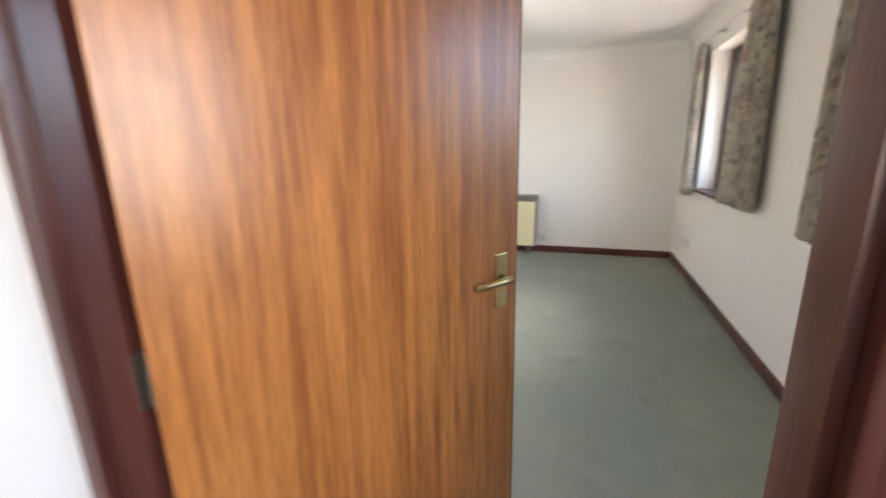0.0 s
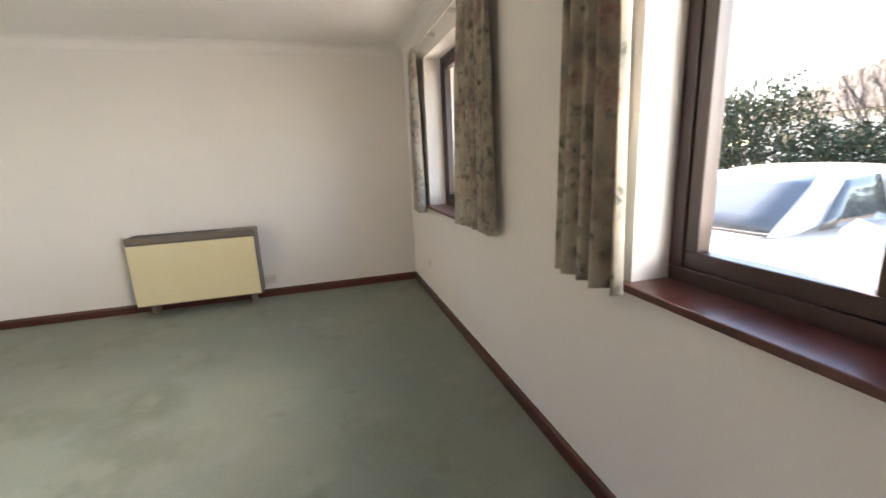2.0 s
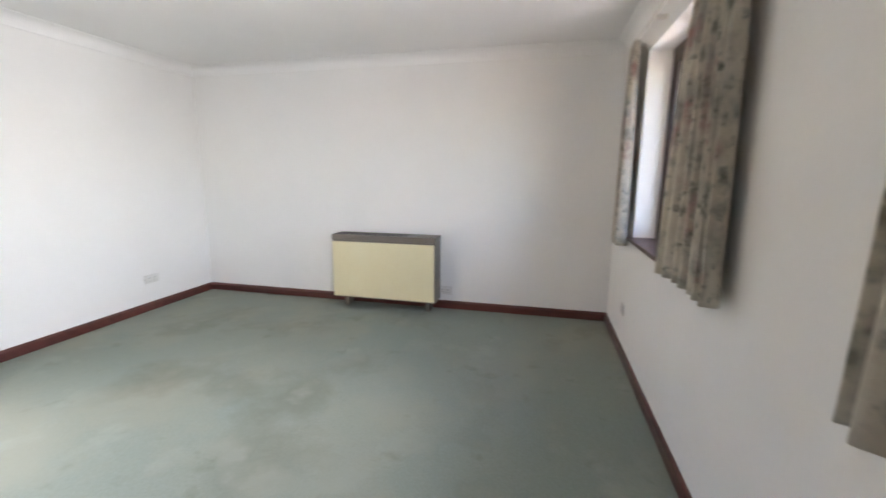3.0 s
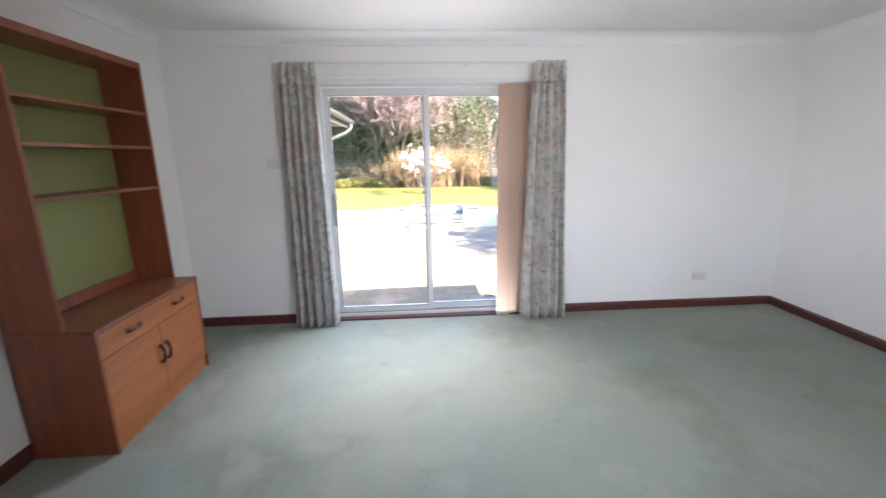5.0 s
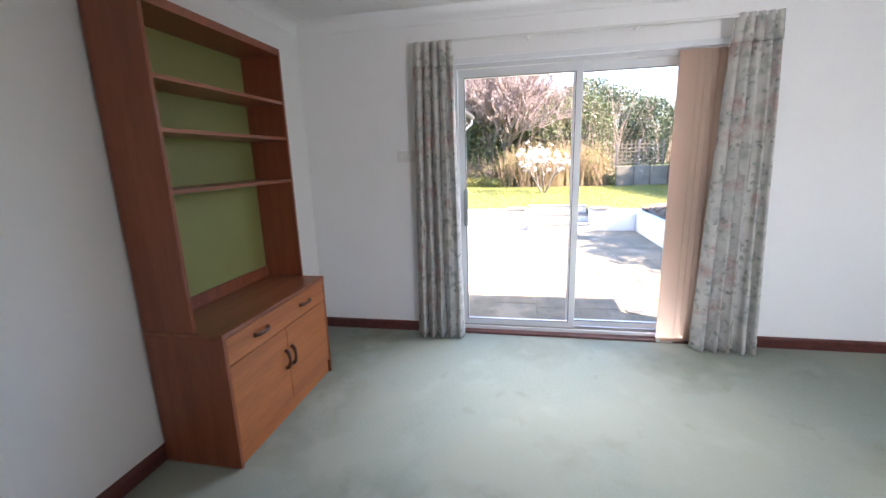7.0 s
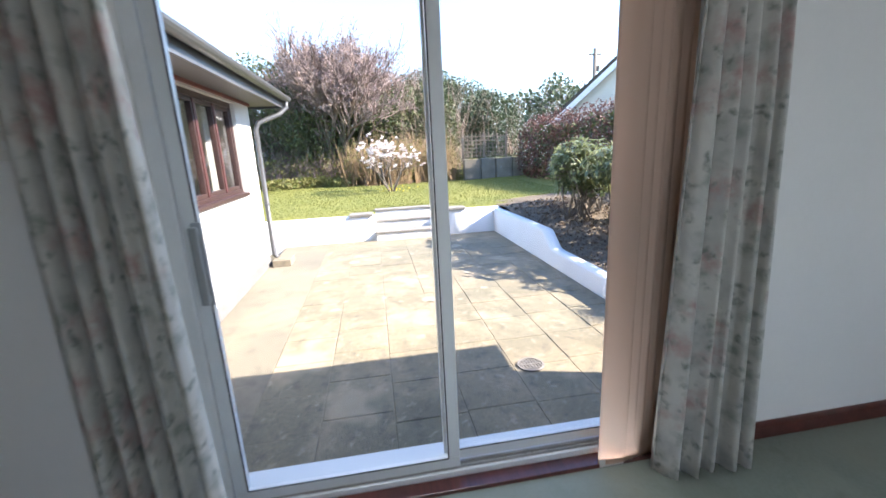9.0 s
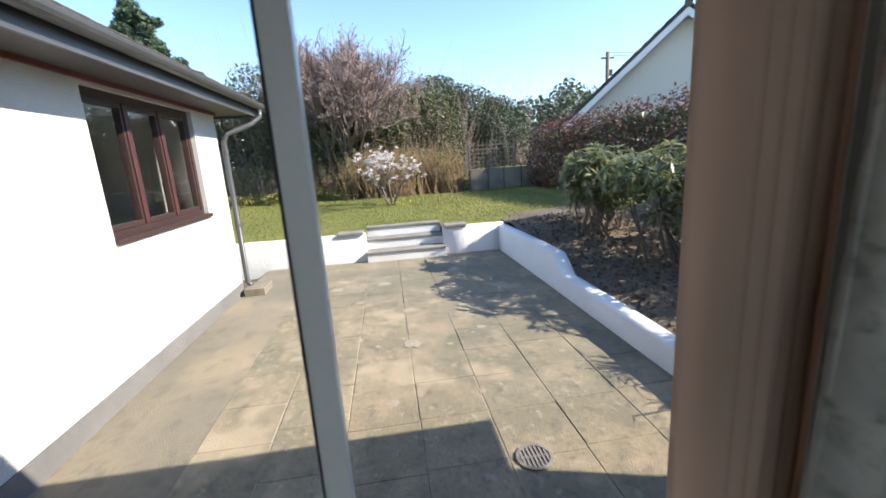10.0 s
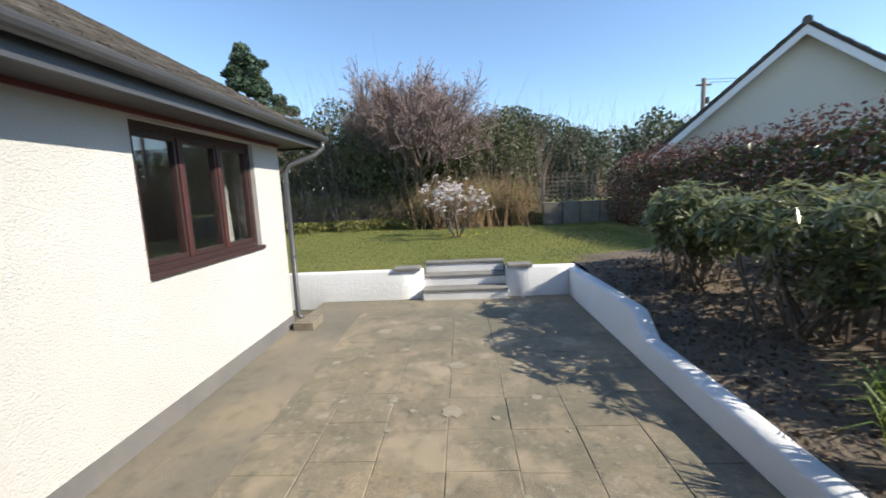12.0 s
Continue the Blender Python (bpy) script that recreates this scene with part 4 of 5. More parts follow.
ww = thing("window_3", ((WW0 + WW1) / 2, WY - 0.085, WZ0), "dark red-brown three-light timber window in white roughcast", "window")
tagged(ww, kind="structure")
a, b, h = WW0 - (WW0 + WW1) / 2, WW1 - (WW0 + WW1) / 2, WZ1 - WZ0
c1, c2 = a + (b - a) * 0.345, a + (b - a) * 0.665
part("window_frame", boxes((a, b, -0.04, 0.04, 0, 0.06), (a, b, -0.04, 0.04, h - 0.06, h), (a, a + 0.06, -0.04, 0.04, 0.06, h - 0.06), (b - 0.06, b, -0.04, 0.04, 0.06, h - 0.06),
                           bevel=0.004), BROWN_FRAME, ww)
for c in (c1, c2):
    part("mullion", boxes((c - 0.024, c + 0.024, -0.04, 0.04, 0.061, h - 0.061), bevel=0.004), MULLION, ww, "red-brown mullion")
for u0, u1 in ((a + 0.062, c1 - 0.032), (c1 + 0.032, c2 - 0.032), (c2 + 0.032, b - 0.062)):
    sash = part("sash", boxes((u0, u1, -0.028, 0.03, 0.062, 0.105), (u0, u1, -0.028, 0.03, h - 0.105, h - 0.062), (u0, u0 + 0.028, -0.028, 0.03, 0.105, h - 0.105),
                              (u1 - 0.028, u1, -0.028, 0.03, 0.105, h - 0.105), bevel=0.003), BROWN_FRAME, ww)
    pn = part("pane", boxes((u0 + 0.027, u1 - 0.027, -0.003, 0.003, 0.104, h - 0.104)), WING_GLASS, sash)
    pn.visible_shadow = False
part("window_sill", boxes((a - 0.03, b + 0.0, 0.041, 0.115, -0.03, 0.012), bevel=0.005), BROWN_FRAME, ww)
curtain("curtain", (-8.62, WY - 0.30, 2.06), (1, 0), 0.10, 0.17, 1.2, 3, 11, NET, "pale curtain inside the wing window")
bt = thing("bottle", (-7.3, WY - 0.19, WZ0 + 0.056), "small clear bottle on the window ledge", "bottle")
bm = bmesh.new()
lathe(bm, [(0.026, 0.0), (0.028, 0.01), (0.028, 0.09), (0.012, 0.115), (0.012, 0.14)], sides=14)
part("body", bm, PLASTIC, bt, smooth=True)
structure("inner_sill_wing", boxes((WW0, WW1, WY - 0.25, WY - 0.127, WZ0 - 0.002, WZ0 + 0.058)), MAHOGANY, "inner sill board", "window sill")

PITCH, WING_PITCH = math.tan(radians(27)), math.tan(radians(30.5))
GY = WY + 0.40
structure("soffit", boxes((WX0 - 0.4, -4.72, WY, GY - 0.02, 2.13, 2.15), (WX0 - 0.4, WX0, -10.9, WY, 2.13, 2.15)), SOFFIT, "dark boarded soffit under the eaves", "eaves")
structure("fascia", boxes((WX0 - 0.4, -4.60, GY - 0.02, GY, 2.10, 2.27), (WX0 - 0.42, WX0 - 0.4, -10.9, GY, 2.10, 2.27)), GUTTER, "dark brown painted fascia board", "fascia")
structure("wall_board", boxes((WX0, -4.72, WY, WY + 0.03, 2.095, 2.128)), FASCIA, "red-brown board under the soffit", "trim")
bm = bmesh.new()
gprof = [(0.062 * math.cos(t), 0.062 * math.sin(t)) for t in [math.pi + k * math.pi / 8 for k in range(9)]] + [(0.057, 0.004), (-0.057, 0.004)]
extrude_profile(bm, gprof, lambda u, v, e: Vector((WX0 - 0.44 if e else -4.62, GY + 0.064 + u, 2.245 + v)))
structure("gutter", bm, GUTTER, "dark slate-grey half-round gutter along the eaves", "gutter")
bm = bmesh.new()
extrude_profile(bm, gprof, lambda u, v, e: Vector((WX0 - 0.484 + u, -10.9 if e else GY + 0.064, 2.245 + v)))
structure("gutter", bm, GUTTER, "dark slate-grey half-round gutter on the wing's end", "gutter")
dp = thing("downpipe", (WX0 - 0.03, WY + 0.06, PZ), "dark grey downpipe at the wing's corner", "downpipe")
bm = bmesh.new()
tube(bm, [(-0.30, 0.40, 2.40), (-0.30, 0.40, 2.30), (-0.22, 0.30, 2.20), (-0.03, 0.04, 2.08), (0.0, 0.0, 1.98), (0.0, 0.0, 0.14), (0.03, 0.06, 0.10)], 0.034, 12)
part("pipe", bm, GUTTER, dp, smooth=True)
for z in (0.9, 1.85):
    bm = bmesh.new()
    lathe(bm, [(0.036, z), (0.041, z + 0.004), (0.041, z + 0.03), (0.036, z + 0.034)], sides=14)
    part("collar", bm, GUTTER, dp)
blk = thing("concrete_block", (WX0 + 0.0, WY + 0.20, PZ - 0.004), "grey concrete gully block below the downpipe", "concrete block")
part("block", boxes((-0.17, 0.20, -0.13, 0.13, 0.0, 0.10), (-0.11, 0.14, -0.075, 0.075, 0.1005, 0.104), bevel=0.006), CONCRETE, blk)

# roofs: wing hip and the lounge's own roof, which casts the shade on the paving
RZ = 2.28


def roof_shell(x0, x1, y0, y1, z, pitch):
    """A hipped roof shell over a rectangle of eaves."""
    bm = bmesh.new()
    half = min(x1 - x0, y1 - y0) / 2
    top = z + half * pitch
    e = [bm.verts.new(p) for p in ((x0, y0, z), (x1, y0, z), (x1, y1, z), (x0, y1, z))]
    if x1 - x0 > y1 - y0:
        r = [bm.verts.new((x0 + half, (y0 + y1) / 2, top)), bm.verts.new((x1 - half, (y0 + y1) / 2, top))]
        for f in ((e[0], e[1], r[1], r[0]), (e[1], e[2], r[1]), (e[2], e[3], r[0], r[1]), (e[3], e[0], r[0])):
            bm.faces.new(f)
    else:
        r = [bm.verts.new(((x0 + x1) / 2, y0 + half, top)), bm.verts.new(((x0 + x1) / 2, y1 - half, top))]
        for f in ((e[0], e[1], r[0]), (e[1], e[2], r[1], r[0]), (e[2], e[3], r[1]), (e[3], e[0], r[0], r[1])):
            bm.faces.new(f)
    return bm


structure("roof_lounge", roof_shell(-5.02, 0.56, -10.9, 0.64, 2.155, PITCH), TILE, "brown tiled lounge roof", "roof")
structure("soffit", boxes((-5.02, -4.70, -4.83, 0.64, 2.145, 2.153), (0.3, 0.56, -10.9, 0.64, 2.145, 2.153), (-4.70, 0.3, 0.3, 0.64, 2.145, 2.153)), SOFFIT, "dark boarded soffit round the lounge", "eaves")
bm = bmesh.new()
half = (GY + 0.03 + 10.9) / 2
rx, rz = WX0 - 0.46 + half, RZ - 0.03 + half * WING_PITCH
q = [bm.verts.new(c) for c in ((WX0 - 0.46, GY + 0.03, RZ - 0.03), (-4.73, GY + 0.03, RZ - 0.03), (-4.73, GY + 0.03 - half, rz), (min(rx, -4.74), GY + 0.03 - half, rz), (WX0 - 0.46, -10.9, RZ - 0.03), (-4.73, -10.9, RZ - 0.03))]
for f in ((q[0], q[1], q[2], q[3]), (q[4], q[0], q[3]), (q[5], q[4], q[3], q[2])):
    bm.faces.new(f)
wing_roof = structure("roof_wing", bm, TILE, "weathered brown tiled wing roof with a hip", "roof")

# ---- planting helpers ----
def unit_rand(rng, n):
    v = rng.normal(size=(n, 3))
    return v / np.linalg.norm(v, axis=1, keepdims=True)


def leaf_quads(centres, size, rng, long=1.6, up=0.0, dirs=None):
    """Pointed leaves as folded diamonds, one island each."""
    n = len(centres)
    d = unit_rand(rng, n) if dirs is None else dirs
    o = unit_rand(rng, n)
    o[:, 2] += up
    s = np.cross(d, o)
    s /= np.linalg.norm(s, axis=1, keepdims=True) + 1e-9
    k = (size * rng.uniform(0.6, 1.3, size=(n, 1)))
    c = np.asarray(centres)
    nrm = np.cross(s, d)
    a, b = c - d * k * long / 2, c + d * k * long / 2
    l, r = c + s * k * 0.45 + nrm * k * 0.12, c - s * k * 0.45 + nrm * k * 0.12
    v = np.stack([a, l, b, r], axis=1).reshape(-1, 3)
    f = np.arange(4 * n).reshape(-1, 4)
    return v, f


def leaves(name, centres, size, material, rng, parent=None, label="", **kw):
    v, f = leaf_quads(centres, size, rng, **kw)
    return raw(name, v.tolist(), f.tolist(), material, parent, label)


def blob_points(rng, blobs, per, shell=0.55):
    """Points in uneven ellipsoids (x, y, z, rx, ry, rz), denser towards the skin."""
    out = []
    for x, y, z, rx, ry, rz in blobs:
        u = unit_rand(rng, per) * (shell + (1.08 - shell) * rng.uniform(size=(per, 1)) ** 0.6)
        out.append(u * (rx, ry, rz) + (x, y, z))
    return np.concatenate(out)


def stems(segments, sides=3):
    """Tapered twigs from (p0, p1, r0, r1) rows, as arrays."""
    p0, p1 = np.array([s[0] for s in segments]), np.array([s[1] for s in segments])
    r0, r1 = np.array([s[2] for s in segments])[:, None], np.array([s[3] for s in segments])[:, None]
    d = p1 - p0
    d /= np.linalg.norm(d, axis=1, keepdims=True) + 1e-9
    ref = np.where(np.abs(d[:, 2:3]) < 0.9, [[0, 0, 1.0]], [[1.0, 0, 0]])
    u = np.cross(d, ref)
    u /= np.linalg.norm(u, axis=1, keepdims=True)
    w = np.cross(d, u)
    rings = []
    for p, r in ((p0, r0), (p1, r1)):
        for k in range(sides):
            t = 2 * math.pi * k / sides
            rings.append(p + (u * math.cos(t) + w * math.sin(t)) * r)
    v = np.stack(rings, axis=1).reshape(-1, 3)
    base = np.arange(len(segments))[:, None] * 2 * sides
    f = np.concatenate([base + [k, (k + 1) % sides, sides + (k + 1) % sides, sides + k] for k in range(sides)])
    return v.tolist(), f.tolist()


def grow(rng, base, direction, length, radius, levels, kids, spread, segs, tips, lift=0.15, shrink=0.68):
    """Branches that fork and bend; fills segs and the list of tips."""
    p, d = np.array(base, float), np.array(direction, float)
    n = 3
    for k in range(n):
        d = d + rng.normal(size=3) * 0.10 + np.array([0, 0, lift * 0.3])
        d /= np.linalg.norm(d)
        q = p + d * length / n
        segs.append((p.copy(), q.copy(), radius * (1 - 0.4 * k / n), radius * (1 - 0.4 * (k + 1) / n)))
        p = q
        if levels and k >= 1:
            for _ in range(kids // 2 if k < n - 1 else kids - kids // 2):
                nd = d + rng.normal(size=3) * spread + np.array([0, 0, lift])
                nd /= np.linalg.norm(nd)
                grow(rng, p, nd, length * shrink * rng.uniform(0.75, 1.15), radius * 0.55, levels - 1, kids, spread, segs, tips, lift, shrink)
    if not levels:
        tips.append(p)


def shrub(name, at, label, category, stems_n, height, radius, levels, kids, spread, material, seed, group="", splay=0.5, shrink=0.68):
    rng = np.random.default_rng(seed)
    t = thing(name, at, label, category, group)
    segs, tips = [], []
    for k in range(stems_n):
        a = 2 * math.pi * k / stems_n + rng.uniform(-0.4, 0.4)
        grow(rng, (0.06 * math.cos(a), 0.06 * math.sin(a), 0), (splay * math.cos(a), splay * math.sin(a), 1.0), height, radius, levels, kids, spread, segs, tips, shrink=shrink)
    big = [s for s in segs if s[2] > radius * 0.5]
    small = [s for s in segs if s[2] <= radius * 0.5]
    v, f = stems(big, 6)
    raw("trunk", v, f, BARK, t)
    if small:
        v, f = stems(small, 3)
        raw("twigs", v, f, material, t)
    return t, np.array(tips), rng


# magnolia on the lawn
mag, tips, rng = shrub("magnolia", (-14.8, -3.12, lawn_z(-14.8, -3.12) - 0.02), "small star magnolia in white bloom on the lawn", "shrub", 6, 0.76, 0.028, 3, 4, 0.36, TWIG, 21, splay=0.55, shrink=0.62)
pick = tips[rng.permutation(len(tips))[:210]]
petals = np.repeat(pick, 9, axis=0)
dirs = unit_rand(rng, len(petals))
dirs[:, 2] = np.abs(dirs[:, 2])
leaves("flowers", petals + dirs * 0.03, 0.045, PETAL, rng, mag, "white star-shaped flowers", dirs=dirs)
tagged(leaves("daffodil_flowers", rng.normal(size=(60, 3)) * (0.35, 0.35, 0.02) + (0.1, 0.1, 0.10), 0.035, DAFFODIL, rng, mag, "yellow flowers at the foot"), kind="stuff")

# large budding tree behind the lawn
big, tips, rng = shrub("budding_tree", (-19.6, -4.6, 0.3), "large many-stemmed tree, bare pinkish twigs just budding", "tree", 11, 2.4, 0.085, 4, 6, 0.44, TWIG_PINK, 5, splay=0.42, shrink=0.60)
leaves("buds", tips + rng.normal(size=tips.shape) * 0.03, 0.045, BLOSSOM, rng, big, "pale pinkish buds")
iv = blob_points(rng, [(-0.4, -1.6, 2.6, 0.8, 1.0, 1.0), (0.2, 0.6, 2.7, 0.8, 1.0, 0.9), (0.3, -0.6, 1.9, 0.9, 1.6, 1.0), (0.2, 1.5, 2.0, 0.7, 0.9, 0.9)], 2600)
leaves("ivy", iv, 0.075, IVY, rng, big, "dark ivy climbing through the branches")


def thicket(name, seed, label, blobs, per, size, material, category="hedge", long=1.6, twig=None, twig_n=0):
    """A dense uneven mass of small leaves with stray stems."""
    rng = np.random.default_rng(seed)
    x, y = np.mean([b[0] for b in blobs]), np.mean([b[1] for b in blobs])
    t = thing(name, (x, y, 0.25), label, category)
    pts = blob_points(rng, blobs, per) - (x, y, 0.25)
    leaves("foliage", pts, size, material, rng, t, long=long)
    if twig_n:
        sg = []
        for _ in range(twig_n):
            b = blobs[rng.integers(len(blobs))]
            p = np.array([b[0] - x + rng.uniform(-1, 1) * b[3], b[1] - y + rng.uniform(-1, 1) * b[4], max(0.0, b[2] - b[5]) - 0.25])
            hh = b[5] * rng.uniform(1.2, 2.2)
            d = np.array([rng.normal() * 0.18, rng.normal() * 0.18, 1.0])
            q = p + d * hh * 0.5
            e = q + (d + rng.normal(size=3) * 0.2) * hh * 0.5
            sg += [(p, q, 0.012, 0.008), (q, e, 0.008, 0.003)]
        v, f = stems(sg, 3)
        raw("stems", v, f, twig, t)
    return t


R = random.Random(8)
thicket("ivy_hedgerow", 31, "overgrown dark ivy hedgerow with brambles", [(-21.0 + R.uniform(-0.6, 0.6), -16 + k * 1.35, 2.5 + R.uniform(-0.3, 0.4), 1.1, 1.3, 2.3 + R.uniform(-0.2, 0.6)) for k in range(10)], 5200, 0.085, IVY, twig=TWIG, twig_n=900)
thicket("ivy_hedgerow", 32, "dark ivy and holly mass at the end of the lawn", [(-20.6 + R.uniform(-0.4, 0.4), -6.8 + k * 1.15, 1.95 + R.uniform(-0.2, 0.3), 1.0, 1.1, 1.9 + R.uniform(-0.1, 0.4)) for k in range(6)], 5200, 0.08, IVY, twig=TWIG, twig_n=900)
thicket("bramble_thicket", 33, "tangled brown brambles and pale green scrub", [(-19.0 + R.uniform(-0.3, 0.3), -9.5 + k * 0.95, 0.75 + R.uniform(-0.1, 0.2), 0.6, 0.8, 0.7) for k in range(10)], 900, 0.06, SCRUB, twig=TWIG, twig_n=1400)
thicket("dry_stem_bed", 34, "upright straw-coloured dead stems behind the magnolia", [(-17.9 + R.uniform(-0.3, 0.3), -4.0 + k * 0.7, 1.0, 0.6, 0.6, 0.75) for k in range(5)], 700, 0.05, SCRUB, "dry stems", twig=TWIG_STRAW, twig_n=900)
thicket("scrub_edge", 35, "low leafy weeds along the lawn's edge", [(-18.0 + R.uniform(-0.3, 0.3), -9.5 + k * 0.7, 0.42, 0.4, 0.55, 0.24) for k in range(14)], 700, 0.06, SCRUB, "weeds")
thicket("evergreen_tree", 36, "rounded evergreen tree with bare tops", [(-23.5, 0.6, 3.0, 1.5, 1.9, 1.6), (-23.2, 2.2, 2.5, 1.3, 1.4, 1.5), (-23.8, -0.6, 3.9, 1.2, 1.4, 1.2), (-23.4, -2.0, 3.4, 1.2, 1.3, 1.3), (-23.6, 0.5, 1.4, 1.6, 3.2, 1.4)], 6500, 0.08, EVERGREEN, "tree", twig=TWIG, twig_n=420)
thicket("far_wood", 37, "far dark wooded bank", [(-34 + R.uniform(-1, 1), -26 + k * 2.6, 2.5 + R.uniform(-0.6, 1.0), 2.0, 2.0, 3.0 + R.uniform(-0.3, 0.7)) for k in range(19)], 2300, 0.20, EVERGREEN, "wood", twig=TWIG, twig_n=1500)
thicket("far_wood", 38, "far bare tree tops", [(-36, 9.5 + k * 2.0, 3.6 + R.uniform(-0.5, 0.5), 1.3, 1.4, 2.2) for k in range(3)], 500, 0.16, TWIG, "wood", twig=TWIG, twig_n=900)

pine = thing("pine_tree", (-32, -16.9, 0.2), "tall dark pine tree behind the wing roof", "tree")
bm = bmesh.new()
tube(bm, [(0, 0, 0), (0.1, 0, 4), (0, 0.1, 8), (0.1, 0.1, 10.4)], [0.28, 0.22, 0.13, 0.04], 10)
part("trunk", bm, BARK, pine, smooth=True)
rng = np.random.default_rng(77)
pb = []
for k in range(64):
    z = 4.6 + 6.1 * k / 63
    rr = 3.7 * (1 - (k / 63) ** 1.4) + 0.25
    a = k * 2.4 + rng.uniform(-0.4, 0.4)
    dd = rr * rng.uniform(0.35, 1.08)
    pb.append((dd * math.cos(a), dd * math.sin(a), z + rng.uniform(-0.3, 0.3), rng.uniform(0.4, 0.68), rng.uniform(0.4, 0.68), rng.uniform(0.22, 0.4)))
leaves("crown", blob_points(rng, pb, 460, 0.3), 0.11, PINE, rng, pine, long=2.6)

# beech hedge, garden wall and trellis along the neighbour's side
HEDGE = [(-17.0, 1.9, 2.2), (-13.5, 2.3, 2.36), (-10.5, 3.0, 2.45), (-7.5, 3.6, 2.5), (-3.0, 4.2, 2.5)]
hb = []
for (xa, yaa, za), (xb, ybb, zb) in zip(HEDGE, HEDGE[1:]):
    n = int(abs(xb - xa) / 0.55)
    for k in range(n):
        t = k / n
        hb.append((xa + (xb - xa) * t + R.uniform(-0.1, 0.1), yaa + (ybb - yaa) * t + R.uniform(-0.12, 0.12), 1.15, 0.55, 0.6, (za + (zb - za) * t - 1.12) * R.uniform(0.94, 1.06)))
thicket("beech_hedge", 41, "clipped hedge with russet winter leaves", hb, 2100, 0.05, BEECH, "hedge")
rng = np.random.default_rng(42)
# added dark fill so the hedge's depth reads shaded; the shade is leaf colour
core = thing("hedge_shade_fill", (-10, 3.0, 0.3), "added leaf fill, the clipped hedge's inner shade put into its colour", "hedge")
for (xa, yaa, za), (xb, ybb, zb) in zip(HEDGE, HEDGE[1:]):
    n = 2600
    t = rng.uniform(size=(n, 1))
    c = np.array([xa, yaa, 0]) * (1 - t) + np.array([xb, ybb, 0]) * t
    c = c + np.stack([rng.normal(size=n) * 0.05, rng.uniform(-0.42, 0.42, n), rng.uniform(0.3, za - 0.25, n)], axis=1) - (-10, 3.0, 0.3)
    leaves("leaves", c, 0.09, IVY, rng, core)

gw = thing("stone_garden_wall", (-17.4, 0.8, lawn_z(-17.4, 0.8)), "low mossy concrete block wall under the trellis", "garden wall")
y = -1.25
while y < 2.6:
    w = R.uniform(0.42, 0.62)
    part("block", boxes((-0.10 + R.uniform(-0.02, 0.02), 0.10 + R.uniform(-0.02, 0.03), y, y + w - 0.03, -0.05, 0.70 + R.uniform(-0.03, 0.015)), bevel=0.02), STONE, gw)
    y += w
tr = thing("trellis_panel", (-17.4, 0.8, lawn_z(-17.4, 0.8) + 0.72), "weathered brown garden trellis on a low wall", "trellis")
for k in range(11):
    y = -1.22 + k * 0.15
    part("upright_slat", boxes((-0.012, 0.0, y - 0.011, y + 0.011, 0, 0.72 + 0.16 * math.sin(math.pi * (k / 10) ** 0.8) ** 1)), TRELLIS, tr)
for k in range(6):
    part("cross_slat", boxes((0.001, 0.013, -1.24, 0.30, 0.05 + k * 0.13, 0.072 + k * 0.13)), TRELLIS, tr)
for y in (-1.26, -0.5, 0.32):
    part("post", boxes((-0.045, -0.013, y - 0.03, y + 0.03, -0.1, 0.86), bevel=0.004), TRELLIS, tr)


